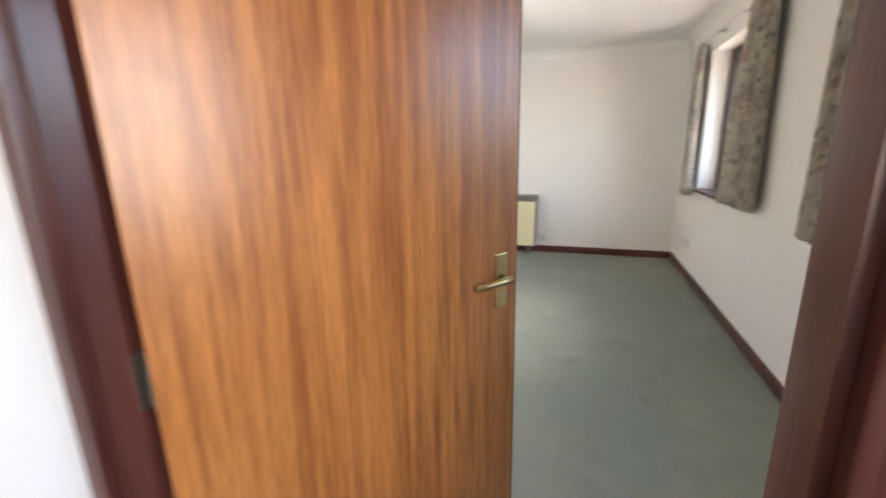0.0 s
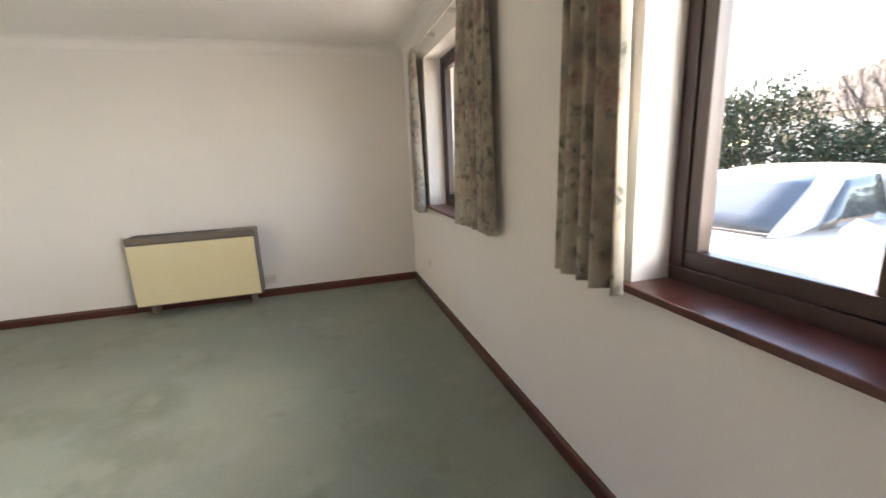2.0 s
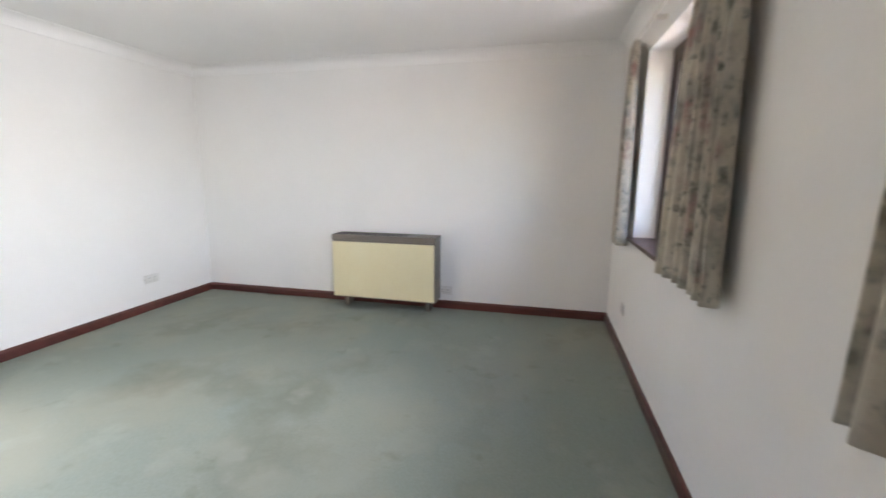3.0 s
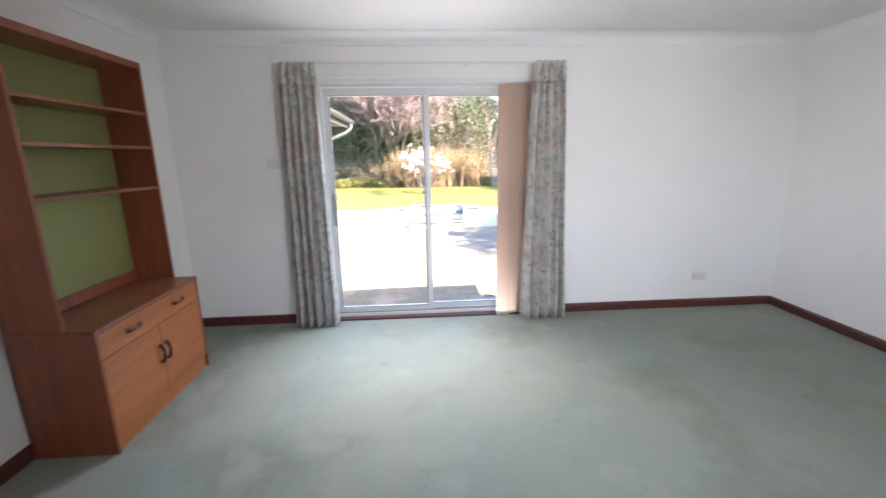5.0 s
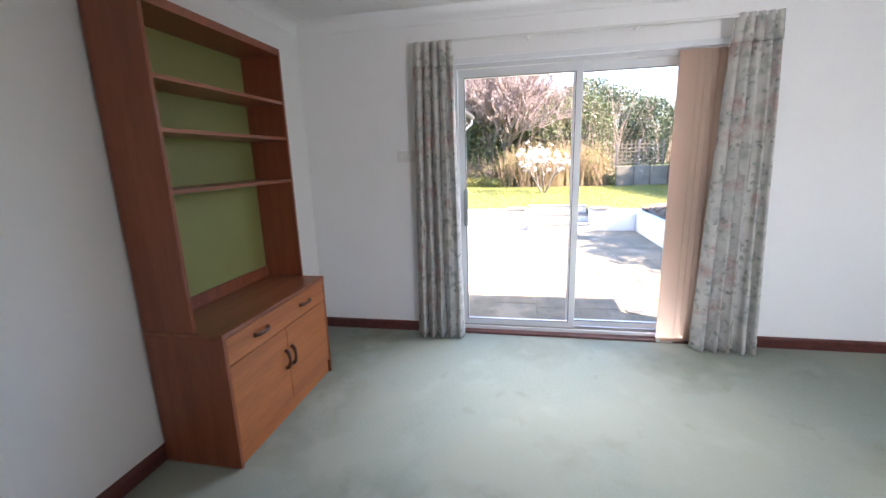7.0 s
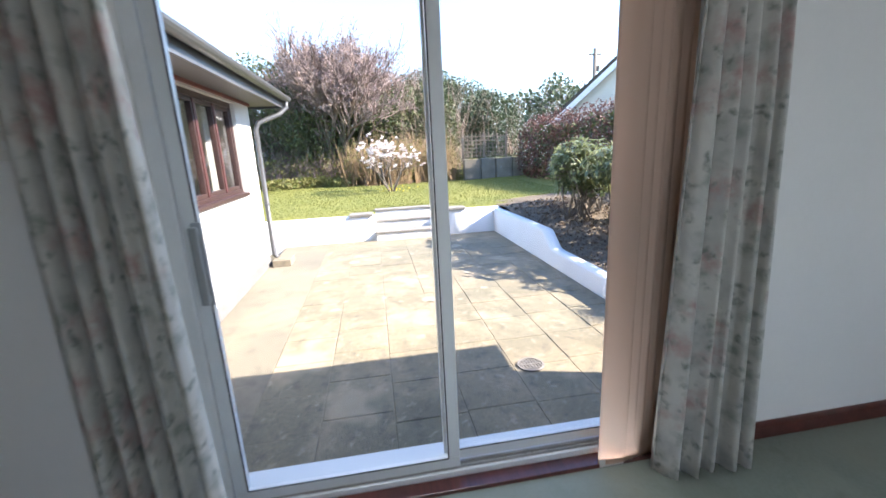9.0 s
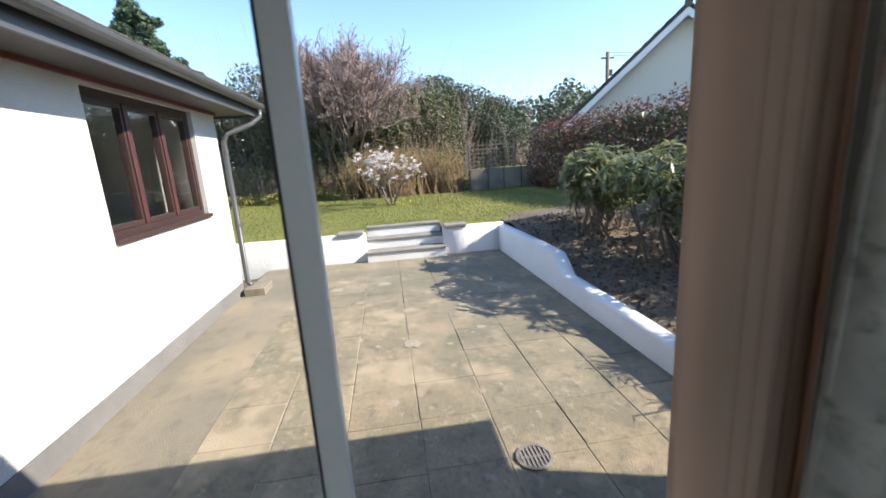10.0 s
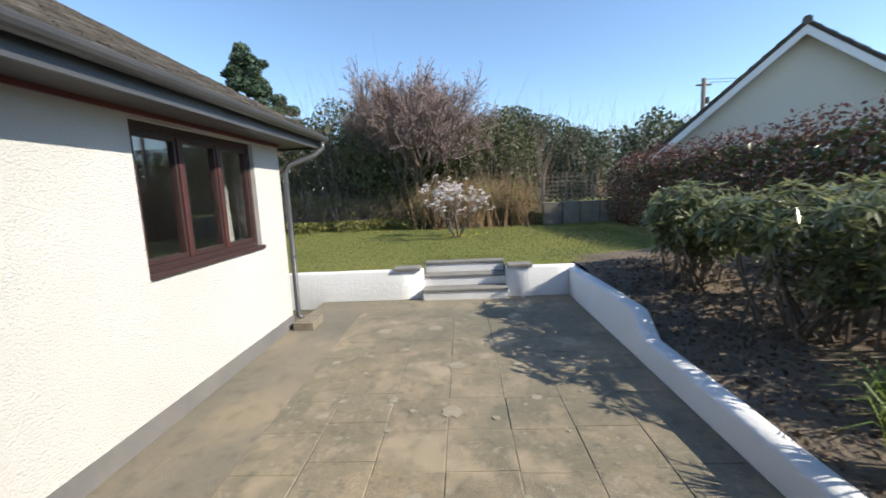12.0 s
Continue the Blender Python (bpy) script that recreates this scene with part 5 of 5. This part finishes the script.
# rhododendrons in the bed
def rhododendron(at, blobs, tips_n, seed, label):
    rng = np.random.default_rng(seed)
    t = thing("rhododendron", at, label, "shrub", "rhododendrons in the bed")
    sg = []
    pts, drs = [], []
    for b in blobs:
        c, rad = np.array(b[:3]), np.array(b[3:])
        for _ in range(int(tips_n * 0.7 * b[3] * b[4])):
            u = unit_rand(rng, 1)[0]
            u[2] = abs(u[2]) * 1.1 - 0.12
            u /= np.linalg.norm(u)
            tip = c + u * rad * rng.uniform(0.72, 1.06)
            if tip[2] < 0.25:
                continue
            axis = u + np.array([0, 0, 0.5])
            axis /= np.linalg.norm(axis)
            sg.append((c * 0.35 + tip * 0.65 - axis * 0.05, tip, 0.006, 0.004))
            for k in range(9):
                a = 2 * math.pi * k / 9 + rng.uniform(-0.2, 0.2)
                s1 = np.cross(axis, [0.3, 0.5, 0.8])
                s1 /= np.linalg.norm(s1)
                s2 = np.cross(axis, s1)
                d = s1 * math.cos(a) + s2 * math.sin(a) + axis * rng.uniform(-0.35, 0.45)
                d /= np.linalg.norm(d)
                pts.append(tip + d * 0.07)
                drs.append(d)
        for _ in range(7):
            q = c + (rng.uniform(-1, 1, 3) * rad) * 0.6
            base = np.array([c[0] * 0.55 + rng.normal() * 0.12, c[1] * 0.55 + rng.normal() * 0.12, 0.0])
            m = (base + q) / 2 + rng.normal(size=3) * 0.1
            sg += [(base, m, 0.017, 0.012), (m, q, 0.012, 0.006)]
    drs = np.array(drs)
    n = len(pts)
    s = np.cross(drs, np.array([0, 0, 1.0]) + rng.normal(size=(n, 3)) * 0.25)
    s /= np.linalg.norm(s, axis=1, keepdims=True)
    nr = np.cross(s, drs)
    L = 0.076 * rng.uniform(0.7, 1.25, size=(n, 1))
    c = np.array(pts)
    v = np.stack([c - drs * L, c + s * L * 0.24 - nr * 0.004, c + drs * L - nr * L * 0.15, c - s * L * 0.24 - nr * 0.004], axis=1).reshape(-1, 3)
    raw("leaves", v.tolist(), np.arange(4 * n).reshape(-1, 4).tolist(), RHODO, t, "glossy leathery leaves in whorls")
    v, f = stems(sg, 5)
    raw("branches", v, f, BARK, t)
    # inner fill in the dark IVY tone: the bush's own shade as leaf colour
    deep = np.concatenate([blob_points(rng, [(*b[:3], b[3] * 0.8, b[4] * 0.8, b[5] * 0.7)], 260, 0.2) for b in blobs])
    leaves("shade_tone_leaves", deep[deep[:, 2] > 0.35], 0.06, IVY, rng, t, "inner leaves, the bush's inner shade put into their colour", long=2.2)
    return t


rhododendron((-9.35, -0.2, bed_z(-9.35, -0.2)), [(0, 0, 0.82, 0.72, 0.55, 0.45), (-0.45, 0.35, 0.7, 0.6, 0.55, 0.42), (0.3, -0.25, 0.75, 0.5, 0.42, 0.36), (0.0, 0.1, 0.45, 0.6, 0.45, 0.28)], 250, 51, "rounded glossy rhododendron above the patio")
rhododendron((-7.75, 0.0, bed_z(-7.75, 0.0)), [(0, 0, 0.95, 0.8, 0.6, 0.42), (-0.35, -0.4, 0.95, 0.55, 0.42, 0.34), (0.75, 0.5, 0.9, 0.7, 0.6, 0.45), (-0.3, 0.7, 0.8, 0.8, 0.7, 0.5), (0.1, 0.15, 0.5, 0.75, 0.5, 0.3)], 230, 52, "large spreading rhododendron with glossy leaves")
rhododendron((-6.0, 1.7, bed_z(-6.0, 1.7)), [(0, 0, 0.75, 0.9, 0.8, 0.55), (1.1, 0.3, 0.7, 0.9, 0.8, 0.5)], 200, 53, "dark rhododendron at the house end of the bed")

for k, (x, y, hgt) in enumerate(((-6.15, -0.85, 0.36), (-6.6, -0.5, 0.30), (-5.7, -0.75, 0.33))):
    rng = np.random.default_rng(60 + k)
    cl = thing("strap_leaf_clump", (x, y, bed_z(x, y)), "clump of bright green strap leaves in the soil", "plant", "strap-leaf clumps")
    v, f = [], []
    for _ in range(70):
        a, sp = rng.uniform(0, 2 * math.pi), rng.uniform(0.05, 0.28)
        d = np.array([math.cos(a), math.sin(a), 0])
        s = np.array([-d[1], d[0], 0]) * 0.008
        b0 = np.array([rng.normal() * 0.05, rng.normal() * 0.05, 0])
        h1 = hgt * rng.uniform(0.7, 1.1)
        p = [b0, b0 + d * sp * 0.3 + [0, 0, h1 * 0.6], b0 + d * sp * 0.8 + [0, 0, h1], b0 + d * sp * 1.5 + [0, 0, h1 * 0.85]]
        i = len(v)
        for q, w in zip(p, (1, 1.1, 0.8, 0.05)):
            v += [(q - s * w).tolist(), (q + s * w).tolist()]
        f += [(i + 2 * m, i + 2 * m + 1, i + 2 * m + 3, i + 2 * m + 2) for m in range(3)]
    raw("leaves", v, f, LILY, cl)

rng = np.random.default_rng(70)
n = 7000
lx, ly = rng.uniform(-10.6, -4.8, n), rng.uniform(-1.15, 2.5, n)
lz = np.array([bed_z(a, b) for a, b in zip(lx, ly)]) + 0.012
tagged(leaves("leaf_litter", np.stack([lx, ly, lz], axis=1), 0.028, LITTER, rng, None, "dry leaves and stalks scattered over the soil", long=2.0), category="leaf litter", kind="stuff")
n = 60000
gx, gy = rng.uniform(-18.5, -10.76, n), rng.uniform(-10, 1.0, n)
gx = np.where((gx > -11.2) & (gy > -3.66) & (gy < -2.3), gx - 0.6, gx)
gz = np.array([lawn_z(a, b) for a, b in zip(gx, gy)])
hh, ang = rng.uniform(0.012, 0.035, n), rng.uniform(0, math.pi, n)
dx, dy = np.cos(ang) * 0.006, np.sin(ang) * 0.006
gv = np.stack([np.stack([gx - dx, gy - dy, gz - 0.004], 1), np.stack([gx + dx, gy + dy, gz - 0.004], 1), np.stack([gx + rng.normal(size=n) * 0.012, gy + rng.normal(size=n) * 0.012, gz + hh], 1)], 1).reshape(-1, 3)
tagged(raw("grass", gv.tolist(), np.arange(3 * n).reshape(-1, 3).tolist(), BLADE, None, "short mossy grass blades"), category="grass", kind="stuff")

# ---- neighbour's house and pole ----
nh = thing("neighbour_house", (-16.0, 6.09, 0.0), "cream rendered bungalow gable with a white verge and tiled roof", "house", turn=math.degrees(math.atan2(0.8, 0.6)))
# local x runs along the gable, local y away from the garden
slope, hwid, apex, dep = 0.85, 3.6, 5.22, 9.0
bm = bmesh.new()
extrude_profile(bm, [(-hwid, -0.3), (hwid, -0.3), (hwid, apex - hwid * slope), (0, apex), (-hwid, apex - hwid * slope)], lambda u, v, e: Vector((u, dep if e else 0.0, v)))
part("wall", bm, CREAM_RENDER, nh)
for s in (-1, 1):
    bm = bmesh.new()
    extrude_profile(bm, [(0, apex + 0.03), (s * (hwid + 0.45), apex + 0.03 - (hwid + 0.45) * slope), (s * (hwid + 0.45), apex + 0.15 - (hwid + 0.45) * slope), (0, apex + 0.15)],
                    lambda u, v, e: Vector((u, dep + 0.3 if e else -0.28, v)))
    part("roof", bm, TILE, nh)
    bm = bmesh.new()
    extrude_profile(bm, [(0, apex + 0.02), (s * (hwid + 0.45), apex + 0.02 - (hwid + 0.45) * slope), (s * (hwid + 0.45), apex - 0.20 - (hwid + 0.45) * slope), (0, apex - 0.20)],
                    lambda u, v, e: Vector((u, -0.285 if e else -0.31, v)))
    part("bargeboard", bm, UPVC, nh, "white painted bargeboard")
    for k in range(14):
        ua, ub = 0.29 * k, 0.29 * k + 0.31
        top = [(s * ua, apex + 0.155 - ua * slope), (s * ub, apex + 0.18 - ub * slope), (s * ub, apex + 0.10 - ub * slope), (s * ua, apex + 0.09 - ua * slope)]
        bm = bmesh.new()
        extrude_profile(bm, top, lambda u, v, e: Vector((u, -0.05 if e else -0.33, v)))
        part("verge_tile", bm, TILE, nh)
bm = bmesh.new()
tube(bm, [(0, -0.36, apex + 0.12), (0, dep + 0.3, apex + 0.12)], 0.11, 10)
part("ridge", bm, TILE, nh)

tp = thing("telegraph_pole", (-26, 9.13, 0.0), "weathered wooden telegraph pole with wires", "telegraph pole")
bm = bmesh.new()
tube(bm, [(0, 0, 0), (0, 0, 6.4)], [0.13, 0.10], 10)
part("pole", bm, POLE_WOOD, tp, smooth=True)
part("crossarm", boxes((-0.05, 0.05, -0.35, 0.35, 6.05, 6.13)), POLE_WOOD, tp)
part("bracket", boxes((-0.1, 0.1, 0.1, 0.25, 5.2, 5.5), bevel=0.01), DARK_TRIM, tp)
for k, (y, z) in enumerate(((0.3, 6.2), (0.0, 6.35))):
    bm = bmesh.new()
    tube(bm, [(0, y + 22 * t, z + 0.9 * t - 1.4 * t * (1 - t)) for t in [i / 10 for i in range(11)]], 0.012, 4)
    part("wire", bm, DARK_TRIM, tp)

# ---- drive side: car, hedge, trees, house ----
CAR_Z = -0.30
car = thing("car", (3.1, -1.55, CAR_Z), "white five-door hatchback parked on the gravel drive", "car", turn=185.0)
# local x forward, y to the left


def loft(bm, sections):
    rings = [[bm.verts.new(p) for p in s] for s in sections]
    for a, b in zip(rings, rings[1:]):
        for k in range(len(a)):
            bm.faces.new((a[k], a[(k + 1) % len(a)], b[(k + 1) % len(b)], b[k]))
    bm.faces.new(rings[0][::-1])
    bm.faces.new(rings[-1])
    return bm


def body_ring(x, half, low, waist, top_half, top):
    """A rounded cross-section of the lower body."""
    h = []
    for s in (1, -1):
        side = [(half * 0.86, low), (half * 0.98, low + 0.10), (half, (low + waist) / 2), (half * 0.985, waist - 0.06), (half * 0.93, waist), (top_half, top)]
        h += [(x, s * y, z) for y, z in (side if s > 0 else side[::-1])]
    return h


bm = loft(bmesh.new(), [body_ring(2.10, 0.55, 0.30, 0.52, 0.35, 0.56), body_ring(2.02, 0.74, 0.22, 0.60, 0.5, 0.66), body_ring(1.75, 0.84, 0.2, 0.70, 0.6, 0.78), body_ring(1.25, 0.88, 0.2, 0.80, 0.65, 0.90),
                        body_ring(0.85, 0.89, 0.2, 0.86, 0.7, 0.96), body_ring(0.2, 0.89, 0.2, 0.90, 0.7, 0.94), body_ring(-0.9, 0.89, 0.2, 0.94, 0.7, 0.96), body_ring(-1.6, 0.88, 0.22, 0.98, 0.66, 1.0),
                        body_ring(-1.98, 0.80, 0.28, 0.95, 0.6, 0.98), body_ring(-2.1, 0.68, 0.36, 0.86, 0.5, 0.90)])
body = part("body", bm, CAR_PAINT, car, smooth=True)
bod_mod = body.modifiers.new("round", "SUBSURF")
bod_mod.levels = bod_mod.render_levels = 2


def cabin_ring(x, half, low, top):
    return [(x, half + 0.10, low), (x, half + 0.02, (low * 0.4 + top * 0.6)), (x, half - 0.06, top - 0.05), (x, half - 0.2, top), (x, -half + 0.2, top), (x, -half + 0.06, top - 0.05), (x, -half - 0.02, (low * 0.4 + top * 0.6)), (x, -half - 0.10, low)]


bm = loft(bmesh.new(), [cabin_ring(0.95, 0.62, 0.90, 0.955), cabin_ring(0.55, 0.63, 0.90, 1.17), cabin_ring(0.1, 0.64, 0.91, 1.40), cabin_ring(-0.4, 0.64, 0.93, 1.455), cabin_ring(-1.0, 0.63, 0.94, 1.44), cabin_ring(-1.55, 0.60, 0.95, 1.36),
                        cabin_ring(-1.85, 0.57, 0.95, 1.16), cabin_ring(-2.0, 0.55, 0.93, 0.98)])
cab = part("cabin", bm, CAR_PAINT, car, smooth=True)
cm = cab.modifiers.new("round", "SUBSURF")
cm.levels = cm.render_levels = 2


def pane_on(name, quad, label=""):
    bm = bmesh.new()
    bm.faces.new([bm.verts.new(p) for p in quad])
    bmesh.ops.subdivide_edges(bm, edges=bm.edges[:], cuts=3, use_grid_fill=True)
    ob = part(name, bm, DARK_GLASS, car, label, smooth=True)
    so = ob.modifiers.new("thick", "SOLIDIFY")
    so.thickness = 0.006
    return ob


DARK_GLASS = surface("tinted_glass", (0.05, 0.06, 0.065), (0.07, 0.08, 0.085), 0.06, 2, 20, 0.1, None, 0.0, coat=0.5)
pane_on("windscreen", [(0.90, 0.60, 0.99), (0.90, -0.60, 0.99), (0.14, -0.50, 1.41), (0.14, 0.50, 1.41)], "large raked windscreen")
for s in (1, -1):
    pane_on("side_window", [(0.50, s * 0.715, 0.98), (-0.42, s * 0.735, 1.0), (-0.38, s * 0.645, 1.37), (0.12, s * 0.645, 1.34)])
    pane_on("side_window", [(-0.48, s * 0.735, 1.0), (-1.30, s * 0.72, 1.04), (-1.15, s * 0.635, 1.35), (-0.44, s * 0.645, 1.375)])
    bm = bmesh.new()
    tube(bm, [(0.52, s * 0.86, 0.98), (0.5, s * 0.95, 1.02), (0.49, s * 1.04, 1.01)], [0.03, 0.085, 0.05], 10)
    part("wing_mirror", bm, CAR_PAINT, car, smooth=True)
    for x in (0.0, -0.85):
        part("door_handle", boxes((x - 0.1, x + 0.1, s * 0.893 - 0.012, s * 0.893 + 0.012, 0.78, 0.81), bevel=0.006), CAR_PAINT, car)
    part("door_seam", boxes((-0.455, -0.447, s * 0.886 - 0.006, s * 0.886 + 0.006, 0.28, 0.92)), DARK_TRIM, car)
    part("sill_trim", boxes((-1.0, 0.9, s * 0.86 - 0.02, s * 0.86 + 0.02, 0.18, 0.24), bevel=0.005), DARK_TRIM, car)
    part("tail_lamp", boxes((-2.075, -2.0, s * 0.66 - 0.07, s * 0.66 + 0.07, 0.78, 0.93), bevel=0.02), TAIL_LAMP, car)
    for x in (1.3, -1.3):
        bm = bmesh.new()
        lathe(bm, [(0.20, -0.1), (0.29, -0.105), (0.315, -0.07), (0.318, 0.0), (0.315, 0.07), (0.29, 0.105), (0.20, 0.1)], (x, s * 0.80, 0.318), "y", 28)
        ty = part("tyre", bm, RUBBER, car, smooth=True)
        bm = bmesh.new()
        lathe(bm, [(0.06, s * 0.09), (0.07, s * 0.1), (0.06, s * 0.112)], (x, s * 0.80, 0.318), "y", 16)
        for k in range(5):
            t = 2 * math.pi * k / 5
            tube(bm, [(x + 0.05 * math.cos(t), s * 0.905, 0.318 + 0.05 * math.sin(t)), (x + 0.2 * math.cos(t), s * 0.9, 0.318 + 0.2 * math.sin(t))], [0.028, 0.022], 6)
        part("rim", bm, ALLOY, ty)
part("bonnet_seam", boxes((0.93, 0.96, -0.62, 0.62, 0.965, 0.985), bevel=0.004), DARK_TRIM, car, "dark strip with wipers below the windscreen")

thicket("clipped_hedge", 81, "tall clipped dark green hedge across the drive", [(9.2 + R.uniform(-0.1, 0.1), -8 + k * 0.62, 0.6, 0.65, 0.62, 1.0 + R.uniform(-0.05, 0.08)) for k in range(17)], 2600, 0.06, YEW)
thicket("clipped_hedge", 82, "taller ragged green hedge", [(9.4 + R.uniform(-0.2, 0.2), 2.6 + k * 0.75, 1.0, 0.75, 0.7, 1.55 + R.uniform(-0.15, 0.25)) for k in range(9)], 2600, 0.065, YEW)
for k, (x, y, s, sd) in enumerate(((12.0, 5.6, 1.25, 83), (12.5, 2.2, 1.1, 84), (11.5, 8.4, 1.1, 85), (12.0, -1.2, 1.2, 86))):
    shrub("bare_tree", (x, y, -0.25), "bare winter tree with fine twigs", "tree", 7, s * 1.45, 0.05, 4, 4, 0.36, TWIG_BACKLIT, sd, "bare trees across the drive", splay=0.4, shrink=0.66)
fh = thing("house_across", (27, 8.0, -0.3), "pale bungalow with a grey hipped slate roof", "house")
part("wall", boxes((-3, 5, -4.5, 7, 0, 3.0)), CREAM_RENDER, fh)
part("roof", roof_shell(-3.5, 5.5, -5, 7.5, 3.0, 0.62), SLATE, fh)
for y in (-2.5, 1.0, 4.2):
    wn = part("window", boxes((-3.05, -3.0, y, y + 1.3, 1.0, 2.2)), UPVC, fh)
    part("pane", boxes((-3.06, -3.052, y + 0.08, y + 1.22, 1.08, 2.12)), DARK_GLASS, wn)
thicket("far_hedge_front", 88, "far green bank beyond the drive", [(34 + R.uniform(-1, 1), -30 + k * 4.5, 1.5, 2.6, 2.8, 2.4 + R.uniform(-0.3, 1.2)) for k in range(14)], 1100, 0.28, YEW, "wood")

# ---- paving slabs, lichen and roof tiles, piece by piece ----
paving = tagged(new("paving"), "square concrete paving slabs with moss in the joints", "paving", kind="structure")
SX, S = -4.72, 0.445
protos = []
for q in range(4):
    rr = random.Random(q)
    bm = boxes((-S / 2 + 0.0022, S / 2 - 0.0022, -S / 2 + 0.0022, S / 2 - 0.0022, -0.03, 0.0))
    bmesh.ops.bevel(bm, geom=[e for e in bm.edges if all(v.co.z > -0.01 for v in e.verts)], offset=0.0025 + 0.0012 * q, segments=1, affect="EDGES")
    for v in bm.verts:
        v.co.x += rr.uniform(-0.002, 0.002)
        v.co.y += rr.uniform(-0.002, 0.002)
    me = bpy.data.meshes.new("slab")
    bmesh.ops.recalc_face_normals(bm, faces=bm.faces[:])
    bm.to_mesh(me)
    bm.free()
    me.materials.append(SLAB)
    protos.append(me)
rs = random.Random(3)
for i in range(13):
    for j in range(7):
        ob = new("slab", protos[rs.randrange(4)])
        ob.parent = paving
        ob.matrix_basis = pose(SX - S / 2 - i * S - 0.01 - (0.0, 0.12, 0.0, 0.02, 0.0, 0.03, 0.06)[j], -4.48 + S / 2 + j * S, PZ + rs.uniform(-0.003, 0.002), rs.uniform(-0.25, 0.25), rs.uniform(-0.25, 0.25), 90 * rs.randrange(4))
        if abs(ob.matrix_basis.translation.x + 5.615) < 0.1 and abs(ob.matrix_basis.translation.y + 2.566) < 0.1:
            ob.matrix_basis = ob.matrix_basis @ Matrix.Translation((0, 0, -0.004))
for k in range(46):
    x, y, r = rs.uniform(-9.9, -5.9), rs.uniform(-4.4, -1.9), rs.choice((0.02, 0.03, 0.035, 0.05, 0.1))
    bm = bmesh.new()
    ring = [bm.verts.new((x + r * rs.uniform(0.6, 1.1) * math.cos(t), y + r * rs.uniform(0.6, 1.1) * math.sin(t), PZ + 0.004)) for t in [i * math.pi / 9 for i in range(18)]]
    top = bm.verts.new((x, y, PZ + 0.0055))
    for i in range(18):
        bm.faces.new((ring[i], ring[(i + 1) % 18], top))
    part("lichen_patch", bm, LICHEN, paving)

tile_me = []
for q in range(3):
    bm = boxes((-0.074 - 0.001 * q, 0.074, -0.09, 0.09 - 0.006 * q, -0.008, 0.006 + 0.003 * q))
    me = bpy.data.meshes.new("roof_tile")
    bmesh.ops.recalc_face_normals(bm, faces=bm.faces[:])
    bm.to_mesh(me)
    bm.free()
    me.materials.append(TILE)
    tile_me.append(me)
rest_v, rest_f = [], []
count = 0
sl = math.atan(WING_PITCH)
for r in range(36):
    d = 0.05 + r * 0.098
    y, z = GY + 0.05 - d * math.cos(sl), RZ - 0.02 + d * math.sin(sl) + 0.012
    x = -5.0 - (0.083 if r % 2 else 0.0)
    while x > WX0 - 0.42 + d * math.cos(sl):
        m = pose(x, y, z, -math.degrees(sl) + rs.uniform(-1.5, 2.5) + 5.5, rs.uniform(-3, 3), rs.uniform(-3, 3))
        if r < 11 and count < 300:
            ob = new("roof_tile", tile_me[rs.randrange(3)])
            ob.parent = wing_roof
            ob.matrix_basis = m
            count += 1
        else:
            i = len(rest_v)
            rest_v += [tuple(m @ Vector(c)) for c in ((-0.074, -0.09, 0.007), (0.074, -0.09, 0.007), (0.074, 0.09, 0.007), (-0.074, 0.09, 0.007), (-0.074, 0.09, -0.008), (0.074, 0.09, -0.008), (0.074, -0.09, -0.008), (-0.074, -0.09, -0.008))]
            rest_f += [(i, i + 1, i + 2, i + 3), (i + 3, i + 2, i + 5, i + 4), (i + 1, i + 6, i + 5, i + 2), (i, i + 3, i + 4, i + 7), (i, i + 7, i + 6, i + 1)]
        x -= 0.156
tagged(raw("roof_tiles", rest_v, rest_f, TILE, wing_roof), kind="stuff")
for k in range(15):
    d = 0.1 + k * 0.27
    ob_bm = bmesh.new()
    lathe(ob_bm, [(0.042, -0.15), (0.05, -0.14), (0.044, 0.15)], sides=10)
    hip = part("hip_tile", ob_bm, TILE, wing_roof)
    hip.matrix_basis = Matrix.Translation((WX0 - 0.42 + d, GY - d, RZ + d * WING_PITCH - 0.02)) @ Vector((1, -1, WING_PITCH)).to_track_quat("Z", "Y").to_matrix().to_4x4()
